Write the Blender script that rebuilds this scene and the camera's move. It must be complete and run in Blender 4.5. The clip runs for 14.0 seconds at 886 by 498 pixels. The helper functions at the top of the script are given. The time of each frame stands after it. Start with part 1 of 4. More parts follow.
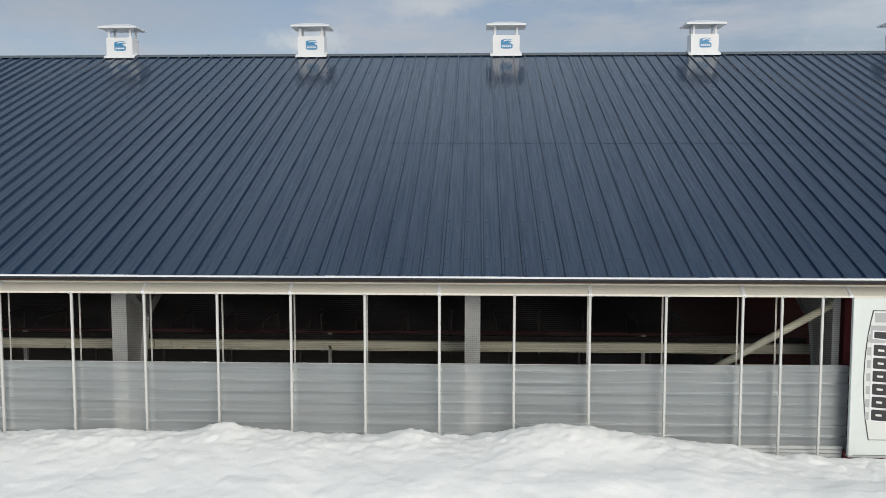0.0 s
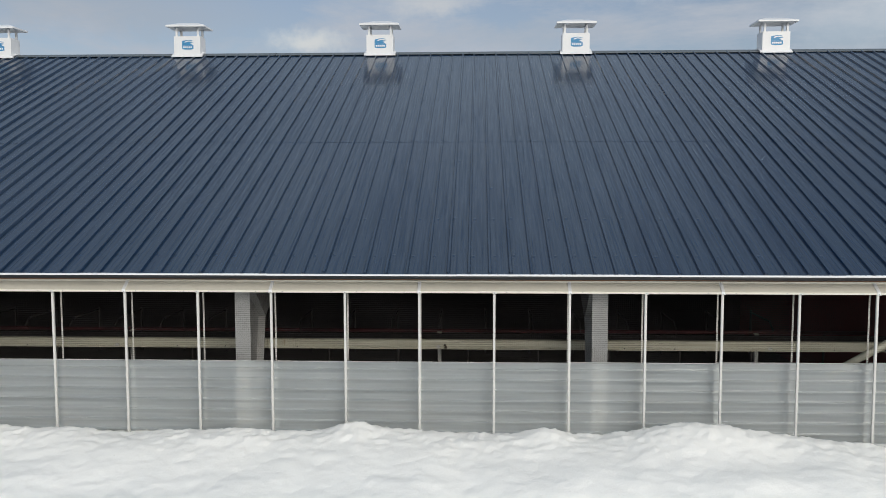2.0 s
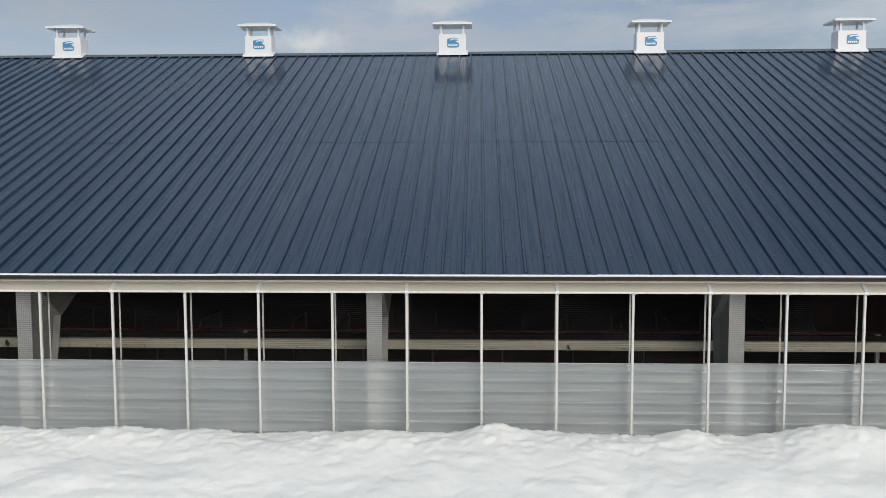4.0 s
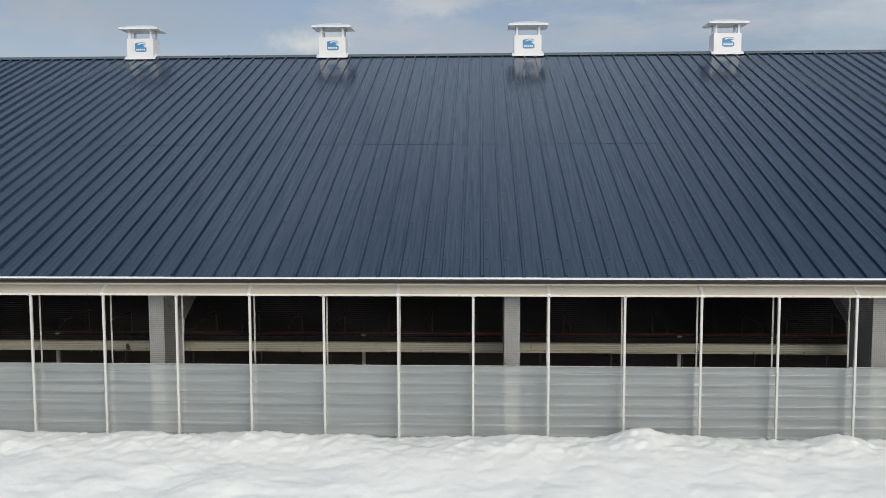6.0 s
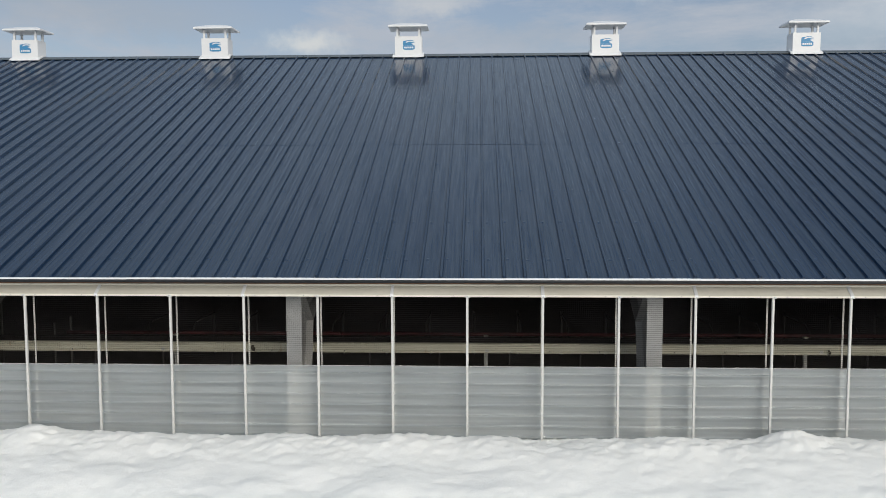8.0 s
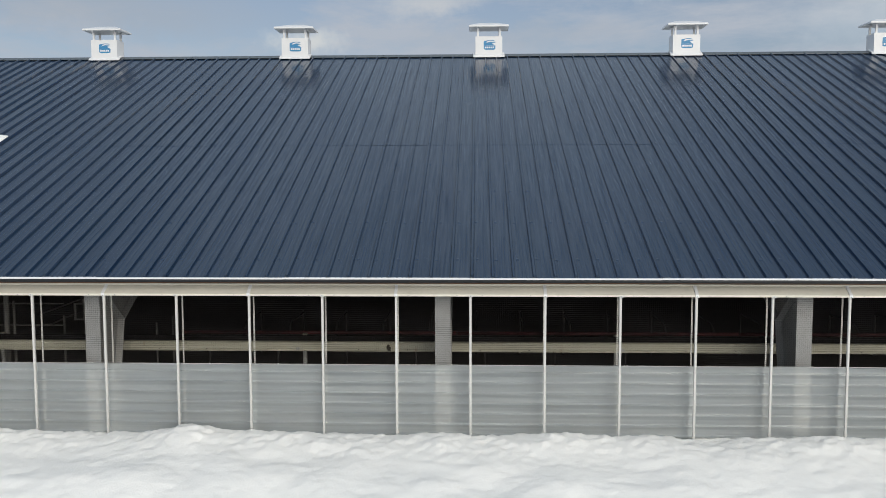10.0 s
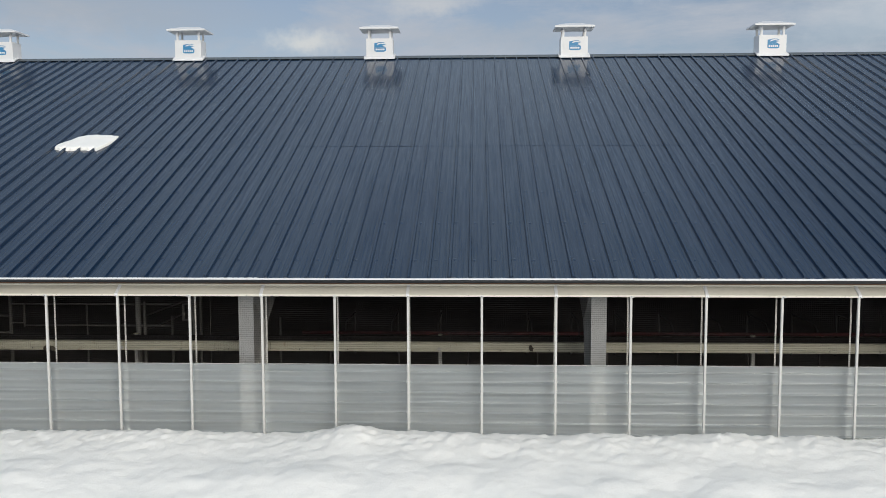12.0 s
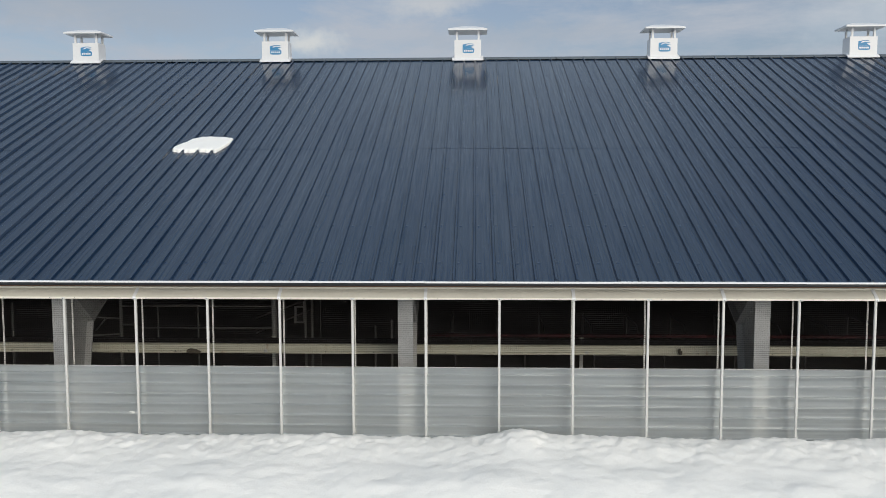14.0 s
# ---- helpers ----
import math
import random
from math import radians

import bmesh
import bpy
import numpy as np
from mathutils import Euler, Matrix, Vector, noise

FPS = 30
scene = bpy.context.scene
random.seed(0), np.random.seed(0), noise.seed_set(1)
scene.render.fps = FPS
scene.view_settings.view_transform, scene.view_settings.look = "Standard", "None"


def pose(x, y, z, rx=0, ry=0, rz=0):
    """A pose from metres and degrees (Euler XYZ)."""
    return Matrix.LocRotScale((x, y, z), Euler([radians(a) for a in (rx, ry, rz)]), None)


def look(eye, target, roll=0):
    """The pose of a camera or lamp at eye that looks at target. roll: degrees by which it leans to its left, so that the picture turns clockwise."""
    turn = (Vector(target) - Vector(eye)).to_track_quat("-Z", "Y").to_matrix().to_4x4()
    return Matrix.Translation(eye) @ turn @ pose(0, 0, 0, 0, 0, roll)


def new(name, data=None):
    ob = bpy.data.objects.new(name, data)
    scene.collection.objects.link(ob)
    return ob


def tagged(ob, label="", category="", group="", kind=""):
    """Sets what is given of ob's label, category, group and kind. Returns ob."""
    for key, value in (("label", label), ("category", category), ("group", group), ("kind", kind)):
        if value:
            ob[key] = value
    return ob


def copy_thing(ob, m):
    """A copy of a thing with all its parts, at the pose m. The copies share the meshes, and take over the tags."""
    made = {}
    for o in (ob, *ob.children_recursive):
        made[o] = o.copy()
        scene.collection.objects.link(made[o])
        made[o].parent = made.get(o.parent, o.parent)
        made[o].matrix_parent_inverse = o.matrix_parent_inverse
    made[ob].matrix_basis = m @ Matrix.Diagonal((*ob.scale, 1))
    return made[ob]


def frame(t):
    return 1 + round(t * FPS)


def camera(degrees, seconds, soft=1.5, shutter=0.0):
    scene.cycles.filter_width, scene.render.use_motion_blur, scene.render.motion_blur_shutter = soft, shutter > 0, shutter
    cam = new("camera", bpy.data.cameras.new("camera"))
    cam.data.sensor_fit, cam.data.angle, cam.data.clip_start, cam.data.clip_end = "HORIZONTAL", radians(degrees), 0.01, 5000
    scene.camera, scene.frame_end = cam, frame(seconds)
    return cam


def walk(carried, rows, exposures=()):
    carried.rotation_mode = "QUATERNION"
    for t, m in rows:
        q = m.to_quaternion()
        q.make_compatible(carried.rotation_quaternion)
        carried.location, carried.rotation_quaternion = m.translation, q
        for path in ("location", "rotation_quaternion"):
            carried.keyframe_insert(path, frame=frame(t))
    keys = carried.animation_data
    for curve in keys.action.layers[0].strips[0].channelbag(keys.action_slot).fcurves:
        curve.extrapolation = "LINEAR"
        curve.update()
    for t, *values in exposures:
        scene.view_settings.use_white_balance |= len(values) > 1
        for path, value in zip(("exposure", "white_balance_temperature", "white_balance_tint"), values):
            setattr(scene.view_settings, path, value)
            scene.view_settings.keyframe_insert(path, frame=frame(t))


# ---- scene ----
cam = camera(55.0, 14.0, soft=0.75)
# seconds, x, y, z, yaw, pitch, roll
ROWS = [
    (0.0, 0.000, 0.000, 4.750, 2.299, -4.505, -0.037),
    (0.5, -0.510, -0.004, 4.748, 2.324, -4.526, -0.019),
    (1.0, -1.029, -0.003, 4.743, 2.347, -4.541, 0.010),
    (1.5, -1.561, -0.003, 4.738, 2.367, -4.547, 0.039),
    (2.0, -2.088, -0.010, 4.726, 2.392, -4.544, 0.064),
    (2.5, -2.621, -0.011, 4.708, 2.403, -4.541, 0.083),
    (3.0, -3.181, 0.012, 4.708, 2.407, -4.530, 0.097),
    (5.5, -6.045, 0.014, 4.749, 2.382, -4.495, 0.138),
    (6.0, -6.623, 0.046, 4.755, 2.395, -4.481, 0.139),
    (6.5, -7.198, 0.055, 4.753, 2.410, -4.468, 0.136),
    (7.0, -7.775, 0.057, 4.750, 2.423, -4.460, 0.133),
    (9.5, -10.845, -0.036, 4.800, 2.289, -4.551, 0.143),
    (10.0, -11.485, -0.098, 4.795, 2.276, -4.553, 0.144),
    (10.5, -12.133, -0.135, 4.795, 2.262, -4.555, 0.145),
    (11.0, -12.798, -0.155, 4.797, 2.244, -4.558, 0.149),
    (11.5, -13.463, -0.189, 4.801, 2.231, -4.559, 0.153),
    (12.0, -14.123, -0.198, 4.812, 2.231, -4.554, 0.154),
    (12.5, -14.779, -0.209, 4.825, 2.239, -4.548, 0.152),
    (13.0, -15.438, -0.240, 4.842, 2.242, -4.546, 0.144),
    (13.5, -16.141, -0.238, 4.856, 2.226, -4.547, 0.135),
    (14.0, -16.860, -0.237, 4.867, 2.206, -4.548, 0.124),
]
walk(cam, [(t, pose(x, y, z, 90 + pitch, roll, yaw)) for t, x, y, z, yaw, pitch, roll in ROWS],
     exposures=[(0.0, 0.0, 6780, 7), (14.0, 0.0, 6780, 7)])

# ---- sky and sun ----
world = bpy.data.worlds.new("sky")
scene.world = world
world.use_nodes = True
wn, wl = world.node_tree.nodes, world.node_tree.links
wn.clear()
SUN_EL, SUN_AZ = 25.0, 156.0
sky = wn.new("ShaderNodeTexSky")
sky.sky_type, sky.sun_disc = "NISHITA", False
sky.sun_elevation, sky.sun_rotation = radians(SUN_EL), radians(SUN_AZ)
sky.air_density, sky.dust_density, sky.ozone_density = 1.0, 1.4, 2.5
coord = wn.new("ShaderNodeTexCoord")
stretch = wn.new("ShaderNodeMapping")
stretch.inputs["Scale"].default_value = (1.0, 1.0, 3.4)
stretch.inputs["Location"].default_value = (0.37, 3.70, 1.40)
wl.new(coord.outputs["Generated"], stretch.inputs["Vector"])
cloud = wn.new("ShaderNodeTexNoise")
cloud.inputs["Scale"].default_value, cloud.inputs["Detail"].default_value, cloud.inputs["Roughness"].default_value = 5.5, 7.0, 0.66
cloud.inputs["Distortion"].default_value = 0.25
wl.new(stretch.outputs["Vector"], cloud.inputs["Vector"])
bank = wn.new("ShaderNodeTexNoise")
bank.inputs["Scale"].default_value, bank.inputs["Detail"].default_value = 1.6, 2.0
wl.new(stretch.outputs["Vector"], bank.inputs["Vector"])
both = wn.new("ShaderNodeMix")
both.inputs["Factor"].default_value = 0.40
wl.new(cloud.outputs["Fac"], both.inputs["A"])
wl.new(bank.outputs["Fac"], both.inputs["B"])
cover = wn.new("ShaderNodeValToRGB")
cover.color_ramp.elements[0].position, cover.color_ramp.elements[0].color = 0.44, (0.22, 0.26, 0.26, 1)
cover.color_ramp.elements[1].position, cover.color_ramp.elements[1].color = 0.575, (0.95, 0.92, 0.92, 1)
wl.new(both.outputs["Result"], cover.inputs["Fac"])
dim = wn.new("ShaderNodeMix")
dim.data_type, dim.blend_type = "RGBA", "MULTIPLY"
dim.inputs["Factor"].default_value = 1.0
dim.inputs["B"].default_value = (0.111, 0.101, 0.104, 1)
wl.new(sky.outputs["Color"], dim.inputs["A"])
veil = wn.new("ShaderNodeMix")
veil.data_type = "RGBA"
# thin cloud, added brighter and denser higher up, unseen, to lift the roof's reflection
height = wn.new("ShaderNodeSeparateXYZ")
wl.new(coord.outputs["Generated"], height.inputs["Vector"])
lift = wn.new("ShaderNodeMapRange")
lift.interpolation_type = "SMOOTHSTEP"
lift.inputs["From Min"].default_value, lift.inputs["From Max"].default_value = 0.22, 0.60
wl.new(height.outputs["Z"], lift.inputs["Value"])
glow = wn.new("ShaderNodeMix")
glow.data_type = "RGBA"
glow.inputs["A"].default_value, glow.inputs["B"].default_value = (0.515, 0.567, 0.680, 1), (0.57, 0.69, 0.855, 1)
wl.new(lift.outputs["Result"], glow.inputs["Factor"])
wl.new(glow.outputs["Result"], veil.inputs["B"])
dense = wn.new("ShaderNodeMath")
dense.operation, dense.use_clamp = "MULTIPLY_ADD", True
dense.inputs[1].default_value = 0.45
wl.new(lift.outputs["Result"], dense.inputs[0])
wl.new(cover.outputs["Color"], dense.inputs[2])
# the unseen high cloud thins out to both sides of a bank straight ahead,
# shaped so that the roof's left and right reflect a darker sky
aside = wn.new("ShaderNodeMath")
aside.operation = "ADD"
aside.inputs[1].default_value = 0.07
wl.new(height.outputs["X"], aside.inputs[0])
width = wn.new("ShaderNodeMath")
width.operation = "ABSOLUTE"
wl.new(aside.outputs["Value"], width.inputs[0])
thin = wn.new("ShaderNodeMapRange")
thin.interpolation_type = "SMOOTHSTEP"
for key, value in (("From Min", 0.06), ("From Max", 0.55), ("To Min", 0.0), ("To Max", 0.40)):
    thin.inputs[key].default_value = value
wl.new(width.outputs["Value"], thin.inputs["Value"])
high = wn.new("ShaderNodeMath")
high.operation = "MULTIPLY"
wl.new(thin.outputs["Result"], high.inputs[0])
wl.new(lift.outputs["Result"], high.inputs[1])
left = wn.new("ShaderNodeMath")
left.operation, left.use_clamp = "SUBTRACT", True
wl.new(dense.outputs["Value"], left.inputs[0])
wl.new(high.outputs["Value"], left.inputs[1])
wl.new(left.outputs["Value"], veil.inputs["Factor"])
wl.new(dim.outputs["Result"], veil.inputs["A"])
# brighter cloud heads low over the ridge: direction, width, height, strength
ragged = wn.new("ShaderNodeVectorMath")
ragged.operation = "MULTIPLY_ADD"
tatter = wn.new("ShaderNodeTexNoise")
tatter.inputs["Scale"].default_value, tatter.inputs["Detail"].default_value, tatter.inputs["Roughness"].default_value = 22.0, 7.0, 0.66
wl.new(coord.outputs["Generated"], tatter.inputs["Vector"])
wl.new(tatter.outputs["Color"], ragged.inputs[0])
ragged.inputs[1].default_value = (0.085, 0.0, 0.050)
wl.new(coord.outputs["Generated"], ragged.inputs[2])
sky_color = veil.outputs["Result"]
for (cx, cz), wide, tall, tone, strength in (((-0.190, 0.158), 0.046, 0.018, (0.83, 0.84, 0.85, 1), 0.70), ((-0.045, 0.203), 0.060, 0.019, (0.76, 0.76, 0.78, 1), 0.55),
                                             ((-0.40, 0.183), 0.18, 0.030, (0.44, 0.485, 0.57, 1), 0.55), ((0.06, 0.164), 0.15, 0.014, (0.47, 0.52, 0.62, 1), 0.45),
                                             ((0.43, 0.168), 0.12, 0.036, (0.66, 0.74, 0.84, 1), 0.45), ((0.19, 0.213), 0.06, 0.014, (0.70, 0.75, 0.82, 1), 0.40)):
    apart = wn.new("ShaderNodeVectorMath")
    apart.operation = "SUBTRACT"
    apart.inputs[1].default_value = (cx + 0.0425, 0.97, cz + 0.025)
    wl.new(ragged.outputs["Vector"], apart.inputs[0])
    squash = wn.new("ShaderNodeVectorMath")
    squash.operation = "MULTIPLY"
    squash.inputs[1].default_value = (1 / wide, 1.0, 1 / tall)
    wl.new(apart.outputs["Vector"], squash.inputs[0])
    reach = wn.new("ShaderNodeVectorMath")
    reach.operation = "LENGTH"
    wl.new(squash.outputs["Vector"], reach.inputs[0])
    body = wn.new("ShaderNodeMapRange")
    body.interpolation_type = "SMOOTHSTEP"
    for key, value in (("From Min", 0.1), ("From Max", 1.35), ("To Min", strength), ("To Max", 0.0)):
        body.inputs[key].default_value = value
    wl.new(reach.outputs["Value"], body.inputs["Value"])
    head = wn.new("ShaderNodeMix")
    head.data_type = "RGBA"
    head.inputs["B"].default_value = tone
    wl.new(body.outputs["Result"], head.inputs["Factor"])
    wl.new(sky_color, head.inputs["A"])
    sky_color = head.outputs["Result"]
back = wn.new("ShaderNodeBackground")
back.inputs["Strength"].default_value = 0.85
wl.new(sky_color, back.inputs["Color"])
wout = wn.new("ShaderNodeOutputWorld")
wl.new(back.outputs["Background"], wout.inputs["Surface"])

sun_data = bpy.data.lights.new("sun", "SUN")
sun_data.energy, sun_data.angle, sun_data.color = 1.96, radians(44), (1.0, 0.955, 0.885)
sun = new("sun", sun_data)
az, el = radians(SUN_AZ), radians(SUN_EL)
sun_way = Vector((math.sin(az) * math.cos(el), math.cos(az) * math.cos(el), math.sin(el)))
sun.matrix_world = look(sun_way * 60, (0, 0, 0))


# ---- materials ----
class Mat:
    """A node material with a Principled shader and a few shorthands."""

    def __init__(self, name, color, rough=0.5, metal=0.0, spec=0.5):
        self.m = bpy.data.materials.new(name)
        self.m.use_nodes = True
        self.n, self.l = self.m.node_tree.nodes, self.m.node_tree.links
        self.b = self.n["Principled BSDF"]
        self.b.inputs["Base Color"].default_value = (*color, 1)
        self.b.inputs["Roughness"].default_value = rough
        self.b.inputs["Metallic"].default_value = metal
        self.b.inputs["Specular IOR Level"].default_value = spec
        self.color, self.last_bump = color, None
        self.tc = self.n.new("ShaderNodeTexCoord")
        self.geo = self.n.new("ShaderNodeNewGeometry")

    def noise(self, scale, detail=4.0, rough=0.55, stretch=(1, 1, 1), world=True, turn=(0, 0, 0)):
        mp = self.n.new("ShaderNodeMapping")
        mp.inputs["Scale"].default_value = stretch
        mp.inputs["Rotation"].default_value = [radians(a) for a in turn]
        self.l.new(self.geo.outputs["Position"] if world else self.tc.outputs["Object"], mp.inputs["Vector"])
        t = self.n.new("ShaderNodeTexNoise")
        t.inputs["Scale"].default_value, t.inputs["Detail"].default_value, t.inputs["Roughness"].default_value = scale, detail, rough
        self.l.new(mp.outputs["Vector"], t.inputs["Vector"])
        return t.outputs["Fac"]

    def ramp(self, fac, stops):
        r = self.n.new("ShaderNodeValToRGB")
        e = r.color_ramp.elements
        while len(e) < len(stops):
            e.new(0.5)
        for k, (p, c) in enumerate(stops):
            e[k].position = p
            e[k].color = (*c, 1) if isinstance(c, tuple) else (c, c, c, 1)
        self.l.new(fac, r.inputs["Fac"])
        return r.outputs["Color"]

    def mix(self, fac, a, b, blend="MIX"):
        x = self.n.new("ShaderNodeMix")
        x.data_type, x.blend_type = "RGBA", blend
        for key, v in (("Factor", fac), ("A", a), ("B", b)):
            if isinstance(v, (int, float)):
                x.inputs[key].default_value = v if key == "Factor" else (v, v, v, 1)
            elif isinstance(v, tuple):
                x.inputs[key].default_value = (*v, 1)
            else:
                self.l.new(v, x.inputs[key])
        return x.outputs["Result"]

    def base(self, sock):
        self.l.new(sock, self.b.inputs["Base Color"])

    def rough(self, fac, lo, hi):
        m = self.n.new("ShaderNodeMapRange")
        m.inputs["To Min"].default_value, m.inputs["To Max"].default_value = lo, hi
        self.l.new(fac, m.inputs["Value"])
        self.l.new(m.outputs["Result"], self.b.inputs["Roughness"])

    def bump(self, fac, strength, distance):
        b = self.n.new("ShaderNodeBump")
        b.inputs["Strength"].default_value, b.inputs["Distance"].default_value = strength, distance
        self.l.new(fac, b.inputs["Height"])
        if self.last_bump is not None:
            self.l.new(self.last_bump, b.inputs["Normal"])
        self.last_bump = b.outputs["Normal"]
        self.l.new(self.last_bump, self.b.inputs["Normal"])

    def random(self):
        o = self.n.new("ShaderNodeObjectInfo")
        return o.outputs["Random"]


def shade(c, k):
    return tuple(min(1.0, v * k) for v in c)


def painted(name, color, rough=0.45, dirt=0.12, grain=18.0, metal=0.0, bump=0.06, spec=0.5):
    """Paint or plastic with faint dirt in two scales."""
    m = Mat(name, color, rough, metal, spec)
    big = m.noise(1.1, 5)
    fine = m.noise(grain, 4)
    c = m.mix(m.ramp(big, [(0.35, 0.0), (0.7, 1.0)]), color, shade(color, 1 - dirt))
    m.base(m.mix(m.ramp(fine, [(0.45, 0.0), (0.75, 0.5)]), c, shade(color, 1 - dirt * 1.4)))
    m.rough(fine, rough * 0.8, min(1.0, rough * 1.25))
    m.bump(fine, bump, 0.004)
    return m.m


def roof_paint():
    m = Mat("navy_roof_paint", (0.008, 0.015, 0.028), 0.25, 0.0, 0.6)
    streak = m.noise(9.0, 6, 0.65, (1.0, 0.045, 0.045))
    cloudy = m.noise(0.5, 4)
    tone = m.mix(m.random(), (0.005, 0.019, 0.048), (0.008, 0.025, 0.059))
    pans = m.noise(2.6, 3, 0.6, (1.0, 0.02, 0.02))
    tone = m.mix(m.ramp(pans, [(0.40, 0.0), (0.60, 0.6)]), tone, (0.014, 0.033, 0.064))
    tone = m.mix(m.ramp(streak, [(0.42, 0.0), (0.62, 0.9)]), tone, (0.012, 0.030, 0.065))
    m.base(m.mix(m.ramp(cloudy, [(0.4, 0.0), (0.75, 0.35)]), tone, (0.013, 0.028, 0.060)))
    m.b.inputs["IOR"].default_value = 1.50
    m.rough(streak, 0.09, 0.24)
    worn = m.noise(26.0, 5, 0.7, (1.0, 0.022, 0.022))
    m.l.new(m.ramp(worn, [(0.34, 0.22), (0.64, 0.70)]), m.b.inputs["Specular IOR Level"])
    m.bump(m.noise(2.2, 2, 0.5, (1.6, 0.35, 0.35)), 0.2, 0.010)
    m.bump(m.noise(14, 4, 0.6, (1.0, 0.05, 0.05)), 0.36, 0.004)
    m.bump(m.noise(3.2, 4, 0.65, (1.0, 0.8, 0.8)), 0.10, 0.010)
    return m.m


def snow_surface():
    m = Mat("old_snow", (0.86, 0.87, 0.89), 0.55, 0.0, 0.3)
    big, fine = m.noise(0.9, 6, 0.6), m.noise(30, 5, 0.7)
    c = m.mix(m.ramp(big, [(0.35, 0.0), (0.75, 1.0)]), (0.975, 0.965, 0.925), (0.95, 0.94, 0.905))
    specks = m.noise(14, 3, 0.5)
    m.base(m.mix(m.ramp(specks, [(0.74, 0.0), (0.80, 0.35)]), c, (0.55, 0.53, 0.50)))
    m.b.inputs["Subsurface Weight"].default_value = 0.0
    m.bump(m.noise(7.0, 7, 0.7), 0.20, 0.05)
    m.bump(fine, 0.55, 0.012)
    return m.m


def polycarbonate():
    """Weathered clear corrugated sheet: hazy, with a blurred view through and a glossy skin."""
    m = Mat("hazy_polycarbonate", (0.72, 0.76, 0.79), 0.6, 0.0, 0.0)
    streak = m.noise(3.0, 5, 0.6, (0.14, 1.0, 9.0))
    lines = m.noise(9.0, 3, 0.6, (0.05, 1.0, 5.0))
    dirt = m.noise(1.4, 5, 0.6)
    c = m.mix(m.ramp(streak, [(0.35, 0.0), (0.72, 1.0)]), (0.39, 0.44, 0.475), (0.60, 0.65, 0.68))
    m.base(m.mix(m.ramp(lines, [(0.36, 0.45), (0.46, 0.0)]), c, (0.40, 0.425, 0.44)))
    m.bump(m.noise(25, 3, 0.5, (0.3, 1, 1)), 0.10, 0.004)
    m.bump(m.noise(6.0, 5, 0.65, (0.12, 1.0, 9.0)), 0.40, 0.006)
    see = m.n.new("ShaderNodeBsdfRefraction")
    see.inputs["Color"].default_value = (0.97, 0.955, 0.93, 1)
    see.inputs["Roughness"].default_value, see.inputs["IOR"].default_value = 0.52, 1.28
    body = m.n.new("ShaderNodeMixShader")
    m.l.new(m.ramp(dirt, [(0.3, 0.32), (0.75, 0.39)]), body.inputs["Fac"])
    m.l.new(see.outputs["BSDF"], body.inputs[1])
    m.l.new(m.b.outputs["BSDF"], body.inputs[2])
    gloss = m.n.new("ShaderNodeBsdfGlossy")
    gloss.inputs["Roughness"].default_value = 0.15
    gloss.inputs["Color"].default_value = (0.75, 0.75, 0.75, 1)
    m.l.new(m.last_bump, gloss.inputs["Normal"])
    fresnel = m.n.new("ShaderNodeFresnel")
    fresnel.inputs["IOR"].default_value = 1.5
    skin = m.n.new("ShaderNodeMixShader")
    m.l.new(fresnel.outputs["Fac"], skin.inputs["Fac"])
    m.l.new(body.outputs["Shader"], skin.inputs[1])
    m.l.new(gloss.outputs["BSDF"], skin.inputs[2])
    m.l.new(skin.outputs["Shader"], m.n["Material Output"].inputs["Surface"])
    return m.m


def steel(name, color, rough=0.5, metal=0.0):
    m = Mat(name, color, rough, metal)
    spang = m.noise(22, 3)
    big = m.noise(1.6, 5)
    c = m.mix(m.ramp(big, [(0.3, 0.0), (0.75, 1.0)]), color, shade(color, 0.72))
    rust = m.noise(5.0, 6, 0.7)
    m.base(m.mix(m.ramp(rust, [(0.68, 0.0), (0.80, 0.45)]), c, (0.20, 0.13, 0.08)))
    m.rough(spang, rough * 0.75, min(1.0, rough * 1.3))
    m.bump(spang, 0.06, 0.004)
    return m.m


def rail_paint():
    """Cream paint with rust runs and grime in streaks along the rail."""
    m = Mat("cream_rail_paint", (0.44, 0.43, 0.35), 0.45)
    long, runs, fine = m.noise(4.0, 5, 0.6, (0.2, 1, 6)), m.noise(4.5, 4, 0.6, (1.6, 1, 0.22)), m.noise(22, 3)
    c = m.mix(m.ramp(long, [(0.32, 0.0), (0.7, 1.0)]), (0.43, 0.415, 0.335), (0.30, 0.288, 0.225))
    m.base(m.mix(m.ramp(runs, [(0.66, 0.0), (0.74, 0.75)]), c, (0.17, 0.10, 0.05)))
    m.rough(fine, 0.35, 0.6)
    m.bump(fine, 0.06, 0.004)
    return m.m


def concrete():
    m = Mat("barn_concrete", (0.20, 0.19, 0.17), 0.85)
    m.base(m.mix(m.noise(1.2, 6), (0.085, 0.075, 0.066), (0.17, 0.155, 0.135)))
    m.bump(m.noise(24, 5), 0.3, 0.01)
    return m.m


def planks(name, a, b):
    m = Mat(name, a, 0.75)
    m.base(m.mix(m.noise(5, 6, 0.6, (0.15, 1, 4)), a, b))
    m.bump(m.noise(18, 4, 0.6, (0.1, 1, 4)), 0.3, 0.006)
    return m.m


